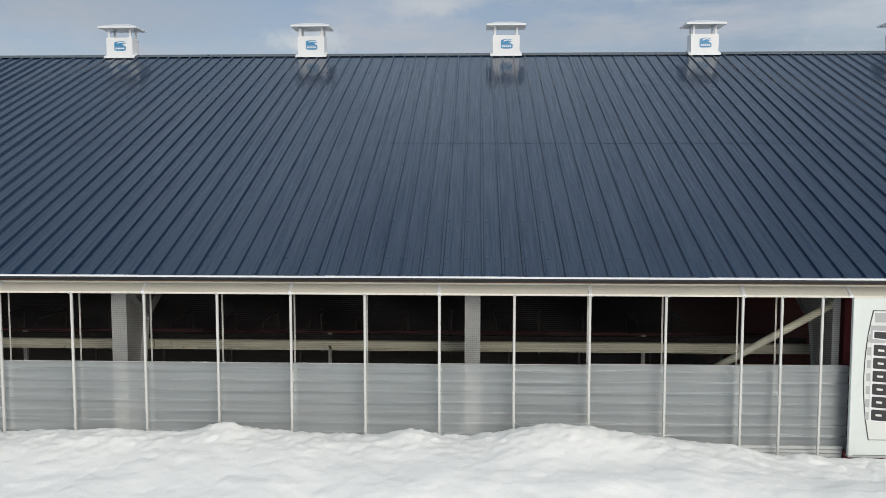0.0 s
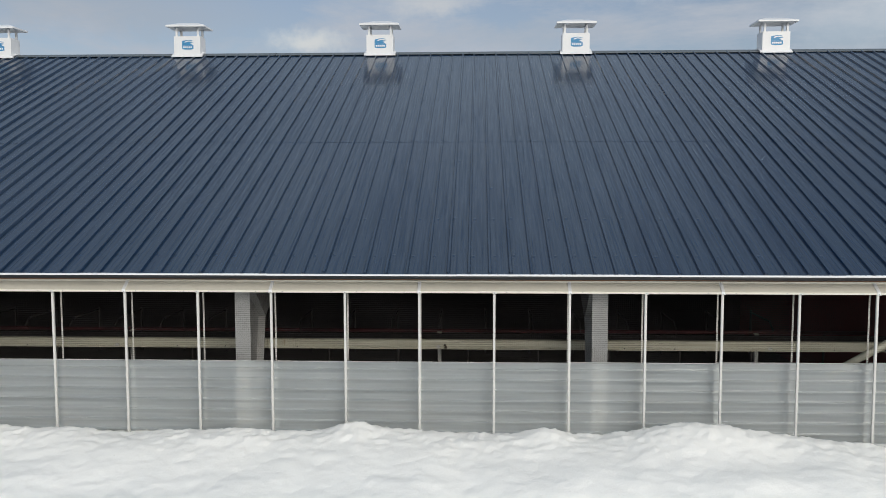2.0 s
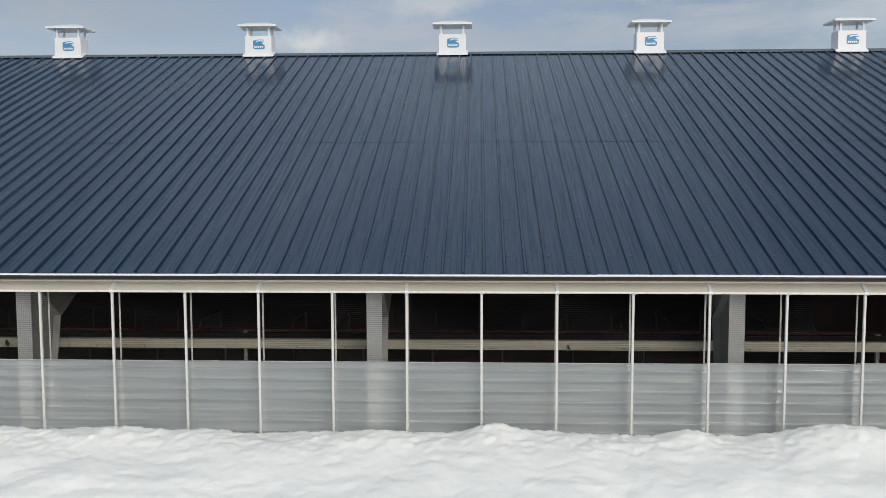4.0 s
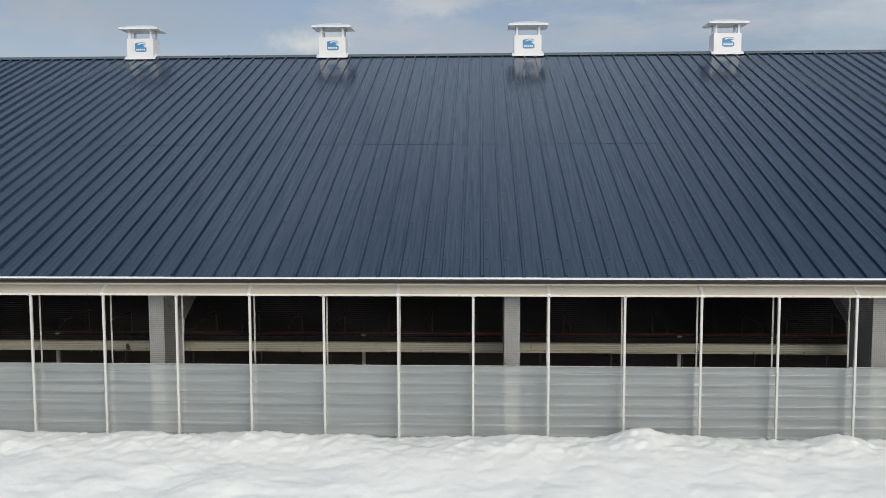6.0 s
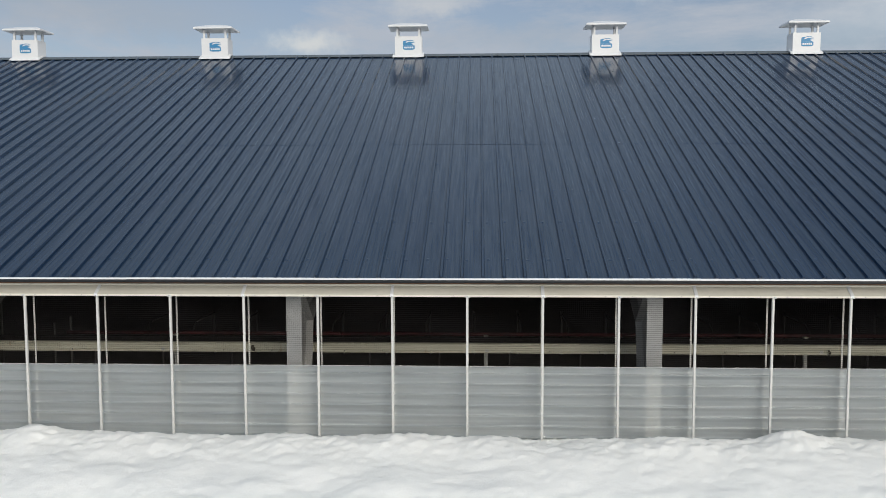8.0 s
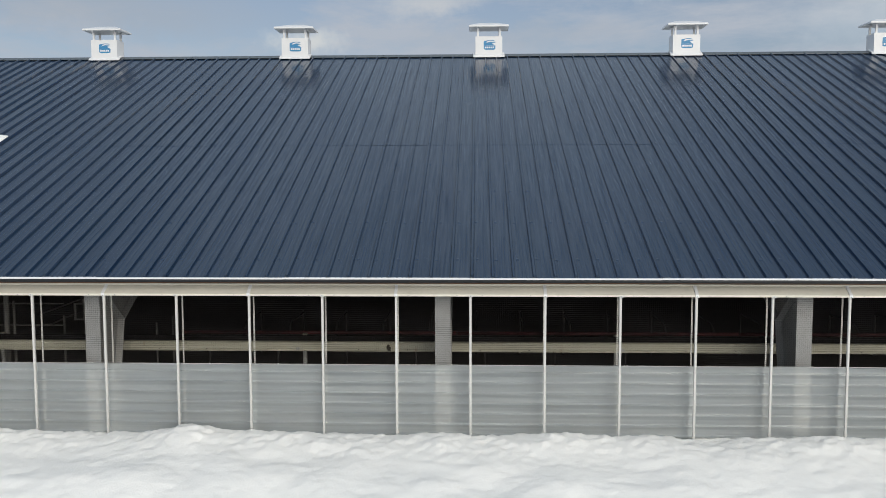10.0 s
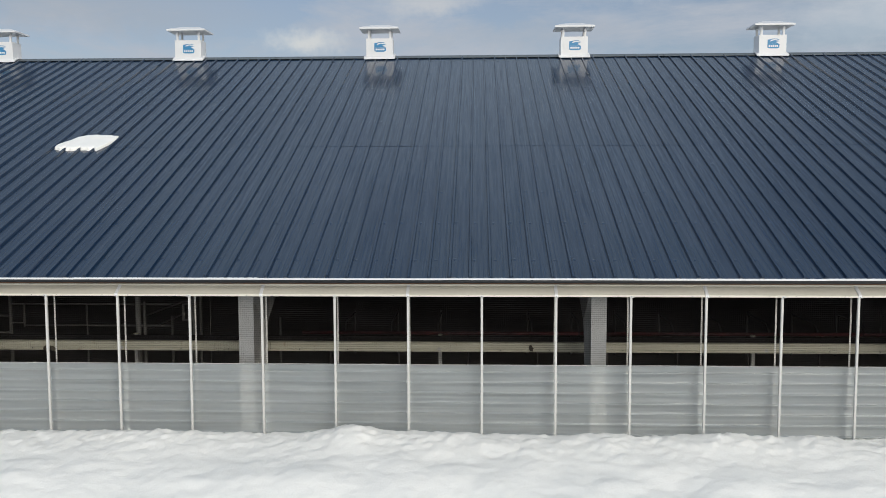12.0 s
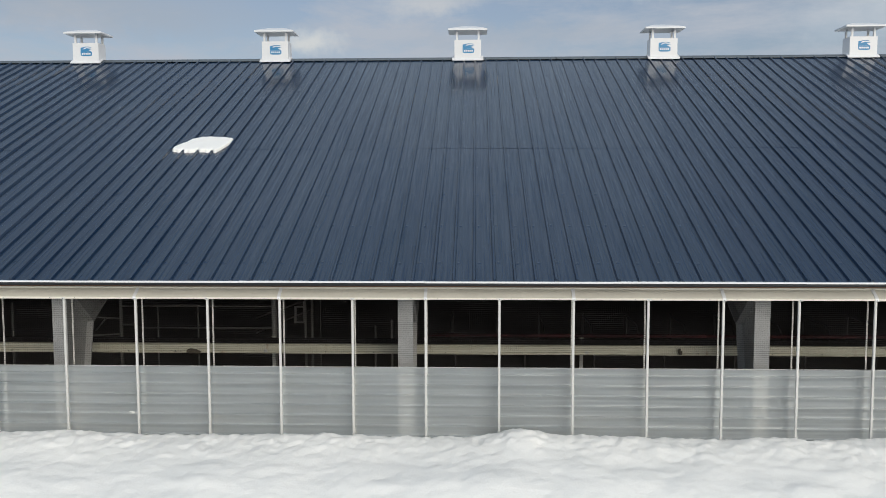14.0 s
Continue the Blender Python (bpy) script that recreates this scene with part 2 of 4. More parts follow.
M_ROOF = roof_paint()
M_CAP = painted("pale_grey_blue_cap", (0.085, 0.10, 0.11), 0.3, 0.25, 12.0)
M_SNOW = snow_surface()
M_POLY = polycarbonate()
M_CREAM = painted("cream_painted_sheet", (0.715, 0.688, 0.60), 0.42, 0.10)
M_WHITE = painted("white_vent_plastic", (0.80, 0.81, 0.82), 0.35, 0.06)
M_DRIP = painted("white_drip_metal", (0.80, 0.81, 0.82), 0.35, 0.08)
M_POST = painted("white_powder_coat", (0.62, 0.62, 0.60), 0.4, 0.10)
M_ROD = painted("pale_rod_paint", (0.63, 0.615, 0.57), 0.45, 0.15)
M_PANEL = painted("white_insulated_panel", (0.70, 0.74, 0.72), 0.4, 0.06, 9.0)
M_COLUMN = steel("grey_primer_steel", (0.30, 0.30, 0.295), 0.5)
M_RAIL = rail_paint()
M_PIPE = steel("galvanised_pipe", (0.38, 0.38, 0.37), 0.45, 0.35)
M_DULLPIPE = steel("dull_galvanised_pipe", (0.18, 0.175, 0.165), 0.55)
M_OLDPIPE = steel("dirty_pipe", (0.060, 0.054, 0.052), 0.7)
M_NET = painted("grey_net_wire", (0.027, 0.0245, 0.026), 0.6, 0.1)
M_DARKTRIM = painted("dark_fascia_metal", (0.026, 0.029, 0.034), 0.45, 0.15)
M_WOOD = planks("brown_fascia_wood", (0.30, 0.14, 0.07), (0.15, 0.075, 0.045))
M_INSIDE = planks("dark_barn_boards", (0.14, 0.103, 0.106), (0.06, 0.044, 0.048))
# near-black, so the band above the feed rail stays black
M_DARKBOARD = painted("near_black_board", (0.010, 0.009, 0.0085), 0.8, 0.3, spec=0.1)
M_UNDER = painted("dull_ceiling_sheet", (0.16, 0.138, 0.150), 0.7, 0.3)
M_RED = planks("dark_red_boards", (0.20, 0.030, 0.034), (0.13, 0.020, 0.024))
M_REDRAIL = painted("red_rail_paint", (0.10, 0.018, 0.020), 0.6, 0.7, 3.0)
M_CLOTH = painted("brown_cloth", (0.055, 0.045, 0.030), 0.9, 0.4, 30.0)
M_FLOOR = concrete()
M_BLUE = painted("blue_print", (0.05, 0.25, 0.48), 0.4, 0.05)
M_BLACK = painted("black_print", (0.025, 0.024, 0.026), 0.45, 0.05)
M_GREYPRINT = painted("grey_print", (0.42, 0.43, 0.43), 0.45, 0.05)
M_PALEPRINT = painted("pale_print", (0.70, 0.72, 0.69), 0.4, 0.04)
M_SCREW = painted("screw_zinc", (0.30, 0.31, 0.32), 0.4, 0.1)


# ---- mesh helpers ----
class Geo:
    """Collects vertices and faces for one mesh."""

    def __init__(self):
        self.v, self.f = [], []

    def add(self, verts, faces):
        k = len(self.v)
        self.v += [tuple(p) for p in verts]
        self.f += [tuple(i + k for i in q) for q in faces]
        return self

    def box(self, x0, y0, z0, x1, y1, z1):
        p = [(x, y, z) for x in (x0, x1) for y in (y0, y1) for z in (z0, z1)]
        return self.add(p, [(0, 1, 3, 2), (4, 6, 7, 5), (0, 4, 5, 1), (2, 3, 7, 6), (0, 2, 6, 4), (1, 5, 7, 3)])

    def sweep(self, section, a, b):
        """A closed section, given as points of the plane x = 0, drawn out from x = a to x = b."""
        n = len(section)
        p = [(a, y, z) for y, z in section] + [(b, y, z) for y, z in section]
        q = [(i, (i + 1) % n, n + (i + 1) % n, n + i) for i in range(n)]
        return self.add(p, q + [tuple(range(n))[::-1], tuple(range(n, 2 * n))])

    def pipe(self, a, b, r, sides=10):
        a, b = Vector(a), Vector(b)
        d = (b - a).normalized()
        u = d.orthogonal().normalized()
        w = d.cross(u)
        ring = [u * math.cos(2 * math.pi * i / sides) * r + w * math.sin(2 * math.pi * i / sides) * r for i in range(sides)]
        q = [(i, (i + 1) % sides, sides + (i + 1) % sides, sides + i) for i in range(sides)]
        return self.add([a + p for p in ring] + [b + p for p in ring], q + [tuple(range(sides))[::-1], tuple(range(sides, 2 * sides))])

    def plate(self, outline, y0, y1):
        """An outline in x and z, given thickness from y0 to y1."""
        n = len(outline)
        p = [(x, y0, z) for x, z in outline] + [(x, y1, z) for x, z in outline]
        q = [(i, (i + 1) % n, n + (i + 1) % n, n + i) for i in range(n)]
        return self.add(p, q + [tuple(range(n))[::-1], tuple(range(n, 2 * n))])

    def mesh(self, name, material, smooth=False, bevel=0.0):
        me = bpy.data.meshes.new(name)
        me.from_pydata(self.v, [], self.f)
        bm = bmesh.new()
        bm.from_mesh(me)
        bmesh.ops.recalc_face_normals(bm, faces=bm.faces)
        if bevel:
            sharp = [e for e in bm.edges if len(e.link_faces) == 2 and e.calc_face_angle() > 0.6]
            bmesh.ops.bevel(bm, geom=sharp, offset=bevel, segments=2, affect="EDGES", clamp_overlap=True)
        bm.to_mesh(me)
        bm.free()
        me.materials.append(material)
        if smooth:
            me.polygons.foreach_set("use_smooth", [True] * len(me.polygons))
        return me


def part(name, geo, material, parent, label="", smooth=False, bevel=0.0):
    ob = new(name, geo.mesh(name, material, smooth, bevel))
    ob.parent = parent
    return tagged(ob, label)


def thing(name, label, category, group="", kind="", at=None):
    ob = new(name)
    ob.empty_display_size = 0.1
    if at is not None:
        ob.matrix_basis = at
    return tagged(ob, label, category, group, kind)


def solid(name, geo, material, label, category, group="", kind="", bevel=0.0, smooth=False):
    return tagged(new(name, geo.mesh(name, material, smooth, bevel)), label, category, group, kind)


# ---- plan ----
X0, X1 = -41.2, 24.4                 # ends of the barn
WALL = 13.73                         # plane of the posts
EAVE_Y, EAVE_Z = 13.47, 3.25         # front edge of the roof
SLOPE = 0.4100
RIDGE_Y = 26.68
RIDGE_Z = EAVE_Z + SLOPE * (RIDGE_Y - EAVE_Y)
TILT = math.degrees(math.atan(SLOPE))
FAR = 2 * RIDGE_Y - WALL
SIGN_X = 5.995                       # where the closed wall begins
POST_X, POST_STEP, POST_TOP = -14.03, 1.22, 2.93
BAY, COLUMN_X = 5.995, -0.07
POLY_TOP = 1.728


def roof_z(y):
    return EAVE_Z + SLOPE * (y - EAVE_Y)


# ---- snow ground ----
# mounds on the crest: x, y, height, width
MOUNDS = ((-23.6, 13.25, 0.06, 0.6), (-19.3, 13.2, 0.05, 0.4), (-16.1, 13.2, 0.15, 0.38), (-14.8, 13.2, 0.05, 0.5), (-12.1, 13.2, 0.05, 0.35),
          (-10.2, 13.2, 0.07, 0.38), (-8.8, 13.2, 0.04, 0.35), (-7.7, 13.3, -0.06, 0.35), (-5.95, 13.2, 0.05, 0.4), (-4.09, 13.35, 0.16, 0.32),
          (-3.2, 13.2, 0.04, 0.5), (-1.02, 13.2, 0.13, 0.26), (0.95, 13.25, 0.17, 0.5), (1.85, 13.25, 0.15, 0.5), (4.4, 12.6, 0.06, 0.5), (4.1, 13.25, 0.05, 0.32), (5.15, 13.2, 0.09, 0.20))


def smooth(a, b, x):
    t = min(1.0, max(0.0, (x - a) / (b - a)))
    return t * t * (3 - 2 * t)


def snow_z(x, y):
    far = smooth(14.5, 40, abs(y - 13)) if y < 13 else 0.0
    crest = smooth(12.2, 13.1, y)
    bank = 0.24 + 0.31 * smooth(10.6, 12.3, y) + 0.160 * smooth(12.0, 13.2, y) - 0.19 * smooth(13.3, 13.8, y)
    bank -= 0.30 * smooth(2.9, 5.0, x) * smooth(11.0, 13.2, y)
    for mx, my, h, w in MOUNDS:
        d = ((x - mx) / (w * 1.35)) ** 2 + ((y - my) / (w * 1.3)) ** 2
        if d < 9:
            bank += h * math.exp(-d)
    p = Vector((x, y, 0))
    rough = 0.07 * (1 - 0.8 * crest) * noise.noise(p * 0.45) + 0.06 * (1 - 0.65 * crest) * noise.noise(p * 1.15 + Vector((7, 3, 1)))
    near = smooth(9.0, 10.6, y)
    ridge = 1 - abs(noise.noise(Vector((x * 1.1, y * 2.3, 4))))
    rough += near * (0.018 * (1 - 0.5 * crest) * (ridge - 0.75) + 0.013 * (0.6 + 1.6 * crest) * noise.noise(p * 3.6) + 0.007 * (1 + 1.6 * crest) * noise.noise(p * 8.0) + 0.008 * noise.noise(p * 17.0))
    clump = abs(noise.noise(Vector((x * 1.7, y * 2.6, 9)))) + 0.5 * abs(noise.noise(Vector((x * 4.1 + 3, y * 5.7, 2))))
    rough += near * (0.026 * (1 - 0.3 * crest) * (clump - 0.28) + 0.007 * (abs(noise.noise(Vector((x * 7.5, y * 10.0, 5)))) - 0.2) + 0.024 * crest * noise.noise(p * 10.0))
    z = bank + rough * (1 - 0.6 * far)
    if y > 13.915:
        inside = X0 - 0.3 < x < X1 + 0.3 and y < FAR + 0.2
        z = -0.25 if inside else 0.3 + 0.12 * noise.noise(p * 0.2)
    return z


def snow_ground():
    dense_x = [-27.5 + 0.045 * i for i in range(int(37.0 / 0.045))]
    xs = [-3000, -900, -300, -120, -70, -50, -42, -38, -35, -32, -30, -28.5] + dense_x + [10, 11, 12.5, 15, 18, 21, 24.3, 24.8, 30, 45, 80, 200, 700, 3000]
    dense_y = [10.3 + 0.045 * i for i in range(int(3.58 / 0.045) + 1)]
    ys = [-3000, -900, -300, -100, -50, -30, -20] + [-14 + 0.5 * i for i in range(46)] + [8.8, 9.1, 9.35, 9.55, 9.7, 9.85, 9.98, 10.1, 10.2] + dense_y + [13.91, 13.92, 14.5, 39.0, 39.9, 41, 60, 120, 400, 3000]
    nx, ny = len(xs), len(ys)
    v = [(x, y, snow_z(x, y)) for y in ys for x in xs]
    f = [(j * nx + i, j * nx + i + 1, (j + 1) * nx + i + 1, (j + 1) * nx + i) for j in range(ny - 1) for i in range(nx - 1)]
    me = bpy.data.meshes.new("ground")
    me.from_pydata(v, [], f)
    me.materials.append(M_SNOW)
    me.polygons.foreach_set("use_smooth", [True] * len(me.polygons))
    return tagged(new("ground", me), "white lumpy settled snow banked against the barn", "snow", kind="structure")


snow_ground()

# ---- closed shell of the barn ----
solid("floor", Geo().box(X0, WALL - 0.05, -0.2, X1, FAR + 0.05, 0.02), M_FLOOR, "dark stained concrete barn floor", "floor", kind="structure")
solid("wall_far", Geo().box(X0, FAR, 0.02, X1, FAR + 0.12, 3.3), M_INSIDE, "dark boarded far side wall", "wall", kind="structure")
for nm, a in (("wall_west", X0 - 0.12), ("wall_east", X1)):
    gable = [(WALL, 0.02), (FAR, 0.02), (FAR, roof_z(WALL) - 0.12), (RIDGE_Y, RIDGE_Z - 0.12), (WALL, roof_z(WALL) - 0.12)]
    solid(nm, Geo().sweep(gable, a, a + 0.12), M_INSIDE, "dark boarded gable wall", "wall", kind="structure")
# boarded partition behind the closed wall
solid("wall_partition", Geo().box(SIGN_X + 0.08, WALL + 0.45, 0.02, SIGN_X + 0.2, RIDGE_Y, 3.25), M_RED, "dark red boarded partition wall", "wall", kind="structure")
solid("wall_base", Geo().box(X0, WALL + 0.245, -0.2, SIGN_X, WALL + 0.335, 0.36), M_FLOOR, "low concrete base wall", "wall", kind="structure")
solid("wall_base_red", Geo().box(SIGN_X, WALL + 0.0, -0.2, X1, WALL + 0.2, 0.355), M_RED, "dark red base board", "wall", kind="structure")
solid("ceiling", Geo().sweep([(EAVE_Y + 0.25, roof_z(EAVE_Y + 0.25) - 0.10), (RIDGE_Y, RIDGE_Z - 0.10), (FAR, roof_z(EAVE_Y + 0.25) - 0.10),
                              (FAR, roof_z(EAVE_Y + 0.25) - 0.06), (RIDGE_Y, RIDGE_Z - 0.06), (EAVE_Y + 0.25, roof_z(EAVE_Y + 0.25) - 0.06)], X0, X1),
      M_UNDER, "dull grey sheet ceiling", "ceiling", kind="structure")
solid("roof_back", Geo().sweep([(RIDGE_Y, RIDGE_Z - 0.04), (2 * RIDGE_Y - EAVE_Y, EAVE_Z - 0.04), (2 * RIDGE_Y - EAVE_Y, EAVE_Z), (RIDGE_Y, RIDGE_Z)], X0 - 0.2, X1 + 0.2),
      M_ROOF, "dark navy metal back roof slope", "roof", kind="structure")

# pale slats stacked at the foot of the last sheet
for i in range(4):
    z = 0.20 + 0.062 * i
    solid("sill_slat", Geo().sweep([(WALL + 0.135, z), (WALL + 0.128, z + 0.012), (WALL + 0.150, z + 0.052), (WALL + 0.175, z + 0.056), (WALL + 0.175, z)], 3.72, SIGN_X - 0.02),
          M_GREYPRINT, "pale grey slat stacked at the wall foot", "slat", "slats at the wall foot")

# closed insulated wall with its sign
solid("wall_front", Geo().box(SIGN_X, WALL - 0.07, 0.37, X1, WALL - 0.015, 2.92), M_PANEL, "smooth white insulated wall panel", "wall", kind="structure", bevel=0.006)
solid("trim_corner", Geo().box(SIGN_X - 0.015, WALL - 0.085, 0.36, SIGN_X + 0.05, WALL - 0.012, 2.925), M_PANEL, "white folded corner trim", "trim", kind="structure", bevel=0.005)
solid("trim_base", Geo().box(SIGN_X - 0.015, WALL - 0.09, 0.335, X1, WALL + 0.02, 0.365), M_GREYPRINT, "grey base flashing", "trim", kind="structure")


def sign_board():
    y = WALL - 0.07
    s = thing("sign_board", "printed white sign board on the insulated wall", "sign")
    cx, half = 6.92, 0.62

    def bowed(grow):
        pts = []
        for i in range(13):
            k = i / 12 * 2 - 1
            pts.append((cx - half - grow - 0.11 * (1 - k * k), 1.67 + k * (1.04 + grow)))
        for i in range(13):
            k = 1 - i / 12 * 2
            pts.append((cx + half + grow + 0.11 * (1 - k * k), 1.67 + k * (1.04 + grow)))
        return pts

    part("border", Geo().plate(bowed(0.012), y - 0.006, y), M_BLACK, s, "thin black border")
    part("face", Geo().plate(bowed(0.0), y - 0.010, y - 0.0061), M_PALEPRINT, s)
    part("grey_field", Geo().box(cx - 0.60, y - 0.0125, 2.53, cx + 0.60, y - 0.0101, 2.68), M_GREYPRINT, s, "pale grey band")
    part("grey_field", Geo().box(cx - 0.66, y - 0.0125, 2.20, cx + 0.66, y - 0.0101, 2.48), M_GREYPRINT, s, "pale grey band")
    for k in range(7):
        z = 2.36 - 0.21 * k
        part("grey_mark", Geo().box(cx - 0.70, y - 0.013, z - 0.15, cx - 0.64, y - 0.0102, z - 0.02), M_GREYPRINT, s)
        tall = 0.10 if k == 0 else 0.17
        part("white_outline", Geo().plate([(cx - 0.63, z - tall + 0.005), (cx - 0.03, z - tall - 0.045), (cx - 0.03, z + 0.005), (cx - 0.63, z + 0.045)], y - 0.016, y - 0.0131), M_WHITE, s)
        part("black_bar", Geo().plate([(cx - 0.605, z - tall + 0.03), (cx - 0.59, z - tall + 0.018), (cx - 0.06, z - tall - 0.02), (cx - 0.06, z - 0.01), (cx - 0.59, z + 0.024), (cx - 0.605, z + 0.012)], y - 0.019, y - 0.0161), M_BLACK, s, "heavy black block")
        if k:
            part("pale_slit", Geo().plate([(cx - 0.535, z - 0.084), (cx - 0.44, z - 0.092), (cx - 0.44, z - 0.058), (cx - 0.535, z - 0.050)], y - 0.0215, y - 0.0191), M_PALEPRINT, s)


sign_board()

# ---- eave: hood, fascia, drip edge ----
HOOD = [(WALL - 0.05, 2.918), (WALL - 0.05, 2.952), (WALL + 0.15, 3.085), (WALL + 0.15, 3.115), (WALL + 0.175, 3.115), (WALL + 0.175, 3.075), (WALL - 0.02, 2.937), (WALL - 0.02, 2.918)]
hood = thing("eave_hood", "cream painted sheet-metal hood over the side opening", "flashing", kind="structure")
x = POST_X - POST_STEP * 21
k = 0
while x < X1 - 0.2:
    e = min(x + 2 * POST_STEP, X1)
    dz = 0.0015 * (k % 2)
    part("hood_sheet", Geo().sweep([(y, z + dz) for y, z in HOOD], x + 0.004, e - 0.004), M_CREAM, hood)
    part("hood_lap", Geo().sweep([(WALL - 0.058, 2.922), (WALL - 0.058, 2.962), (WALL + 0.124, 3.086), (WALL + 0.127, 3.074), (WALL - 0.045, 2.950), (WALL - 0.045, 2.922)], e - 0.028, e + 0.024), M_DRIP, hood, "white lap strip")
    part("hood_flange", Geo().sweep([(WALL + 0.128, 3.076), (WALL + 0.128, 3.102), (WALL + 0.146, 3.106), (WALL + 0.146, 3.076)], x + 0.003, e - 0.003), M_CREAM, hood)
    for q in (0.2, 1.0, 1.42, 2.2):
        part("hood_screw", Geo().pipe((x + q, WALL - 0.053, 2.935), (x + q, WALL - 0.049, 2.935), 0.008, 6), M_SCREW, hood)
    x, k = e, k + 1
part("end_lap", Geo().sweep([(WALL - 0.060, 2.918), (WALL - 0.060, 2.958), (WALL + 0.144, 3.094), (WALL + 0.148, 3.082), (WALL - 0.044, 2.950), (WALL - 0.044, 2.918)], SIGN_X - 0.07, SIGN_X - 0.015), M_DRIP, hood, "white lap strip")
solid("trim_wood", Geo().box(X0, WALL + 0.147, 3.104, X1, WALL + 0.20, 3.24), M_WOOD, "brown wooden eave board", "trim", kind="structure")
solid("trim_soffit", Geo().box(X0, WALL + 0.125, 3.121, X1, WALL + 0.1465, 3.222), M_DARKTRIM, "dark metal board under the eave", "trim", kind="structure")
solid("trim_fascia", Geo().sweep([(EAVE_Y + 0.03, 3.192), (EAVE_Y + 0.03, 3.235), (EAVE_Y + 0.06, 3.235), (EAVE_Y + 0.06, 3.215), (WALL + 0.115, 3.220), (WALL + 0.115, 3.200)], X0, X1),
      M_DARKTRIM, "dark metal fascia under the roof edge", "trim", kind="structure")
DRIP_X = -11.59                       # one joint of the drip strips
drip = thing("drip_edge", "white metal drip edge along the roof", "flashing", kind="structure")
x, k = DRIP_X - 3.05 * 12, 0
while x < X1:
    e, dz = min(x + 3.05, X1), 0.0025 * (k % 2)
    part("drip_strip", Geo().sweep([(EAVE_Y - 0.022 - dz / 3, 3.220 + dz), (EAVE_Y - 0.022 - dz / 3, 3.242 + dz), (EAVE_Y + 0.12, 3.285), (EAVE_Y + 0.12, 3.280), (EAVE_Y - 0.014, 3.236 + dz), (EAVE_Y - 0.014, 3.220 + dz)], x, e - 0.002), M_DRIP, drip)
    x, k = e, k + 1


# ---- open side: posts, rods, sheets, netting ----
def curtain_post(x):
    p = thing("curtain_post", "white square metal post along the open barn side", "post", "posts along the open side", at=pose(x, WALL, 0))
    part("tube", Geo().box(-0.0195, -0.022, 0.05, 0.0195, 0.022, POST_TOP - 0.01), M_POST, p, bevel=0.006)
    part("top_bolt", Geo().pipe((0, -0.062, POST_TOP - 0.006), (0, -0.05, POST_TOP - 0.006), 0.009, 8), M_SCREW, p)
    part("cap_plate", Geo().box(-0.03, -0.051, POST_TOP - 0.02, 0.04, -0.0255, POST_TOP + 0.012), M_POST, p)
    return p


def guide_strip(x):
    r = thing("guide_strip", "narrow pale slotted metal strip behind the netting", "strip", "slotted strips behind the posts", at=pose(x, WALL + 0.275, 0))
    g = Geo()
    for side in (-1, 1):
        a, b = sorted((side * 0.0125, side * 0.0085))
        g.box(a, -0.004, 0.36, b, 0.004, 3.1)
    z = 0.36
    while z < 3.08:
        g.box(-0.0084, -0.0036, z, 0.0084, 0.0036, z + 0.0235)
        z += 0.0335
    part("strip", g, M_ROD, r)
    part("foot", Geo().box(-0.04, -0.03, 0.36, 0.04, 0.03, 0.375), M_ROD, r)
    return r


post_xs = [POST_X + POST_STEP * i for i in range(-13, 16)] + [4.89, 5.53]
first_post, first_strip = curtain_post(post_xs[0]), guide_strip(post_xs[0] + 0.002)
for x in post_xs[1:]:
    copy_thing(first_post, pose(x, WALL, 0))
for x in post_xs[1:-1]:
    copy_thing(first_strip, pose(x + 0.002, WALL + 0.275, 0))


def sheet_section():
    """Front line of the corrugated sheet: leaning faces that end in a short ledge at each crest."""
    pts, pitch, z = [], 0.1765, 0.0385
    y = WALL + 0.20
    while z < POLY_TOP - 0.02:
        for u, d in ((0.0, 0.0192), (0.10, 0.0192), (0.18, 0.0186), (0.26, 0.0173), (0.36, 0.0161), (0.39, 0.0159), (0.44, 0.0153), (0.53, 0.0130),
                     (0.62, 0.0095), (0.72, 0.0042), (0.79, 0.0013), (0.835, 0.0008),
                     (0.865, 0.0018), (0.885, 0.0044), (0.91, 0.0105), (0.935, 0.0160), (0.955, 0.0184), (0.98, 0.0191)):
            if z + u * pitch < POLY_TOP:
                pts.append((y + 1.45 * d, z + u * pitch))
        z += pitch
    pts.append((y, POLY_TOP))
    return pts


def poly_sheet(x, e, dy, up):
    front = [(y + dy, z + up) for y, z in sheet_section()]
    n = len(front)
    g = Geo()
    v = []
    cols = 6
    for c in range(cols + 1):
        xx = x + (e - x) * c / cols
        v += [(xx, yy + 0.003 * noise.noise(Vector((xx * 1.3, zz * 2.0, 2))), zz) for yy, zz in front]
    g.add(v, [(c * n + i, c * n + i + 1, (c + 1) * n + i + 1, (c + 1) * n + i) for c in range(cols) for i in range(n - 1)])
    t = thing("translucent_sheet", "hazy grey corrugated polycarbonate sheet behind the posts", "panel", "sheets along the open side")
    ob = part("sheet", g, M_POLY, t, smooth=True)
    sol = ob.modifiers.new("thickness", "SOLIDIFY")
    sol.thickness, sol.offset = 0.0012, 1.0
    sol.use_rim = False
    ob.visible_shadow = False
    part("top_edge", Geo().box(x + 0.036, WALL + 0.190 + dy, POLY_TOP + up - 0.004, e - 0.036, WALL + 0.216 + dy, POLY_TOP + up + 0.006), M_GREYPRINT, t, "pale edge strip")


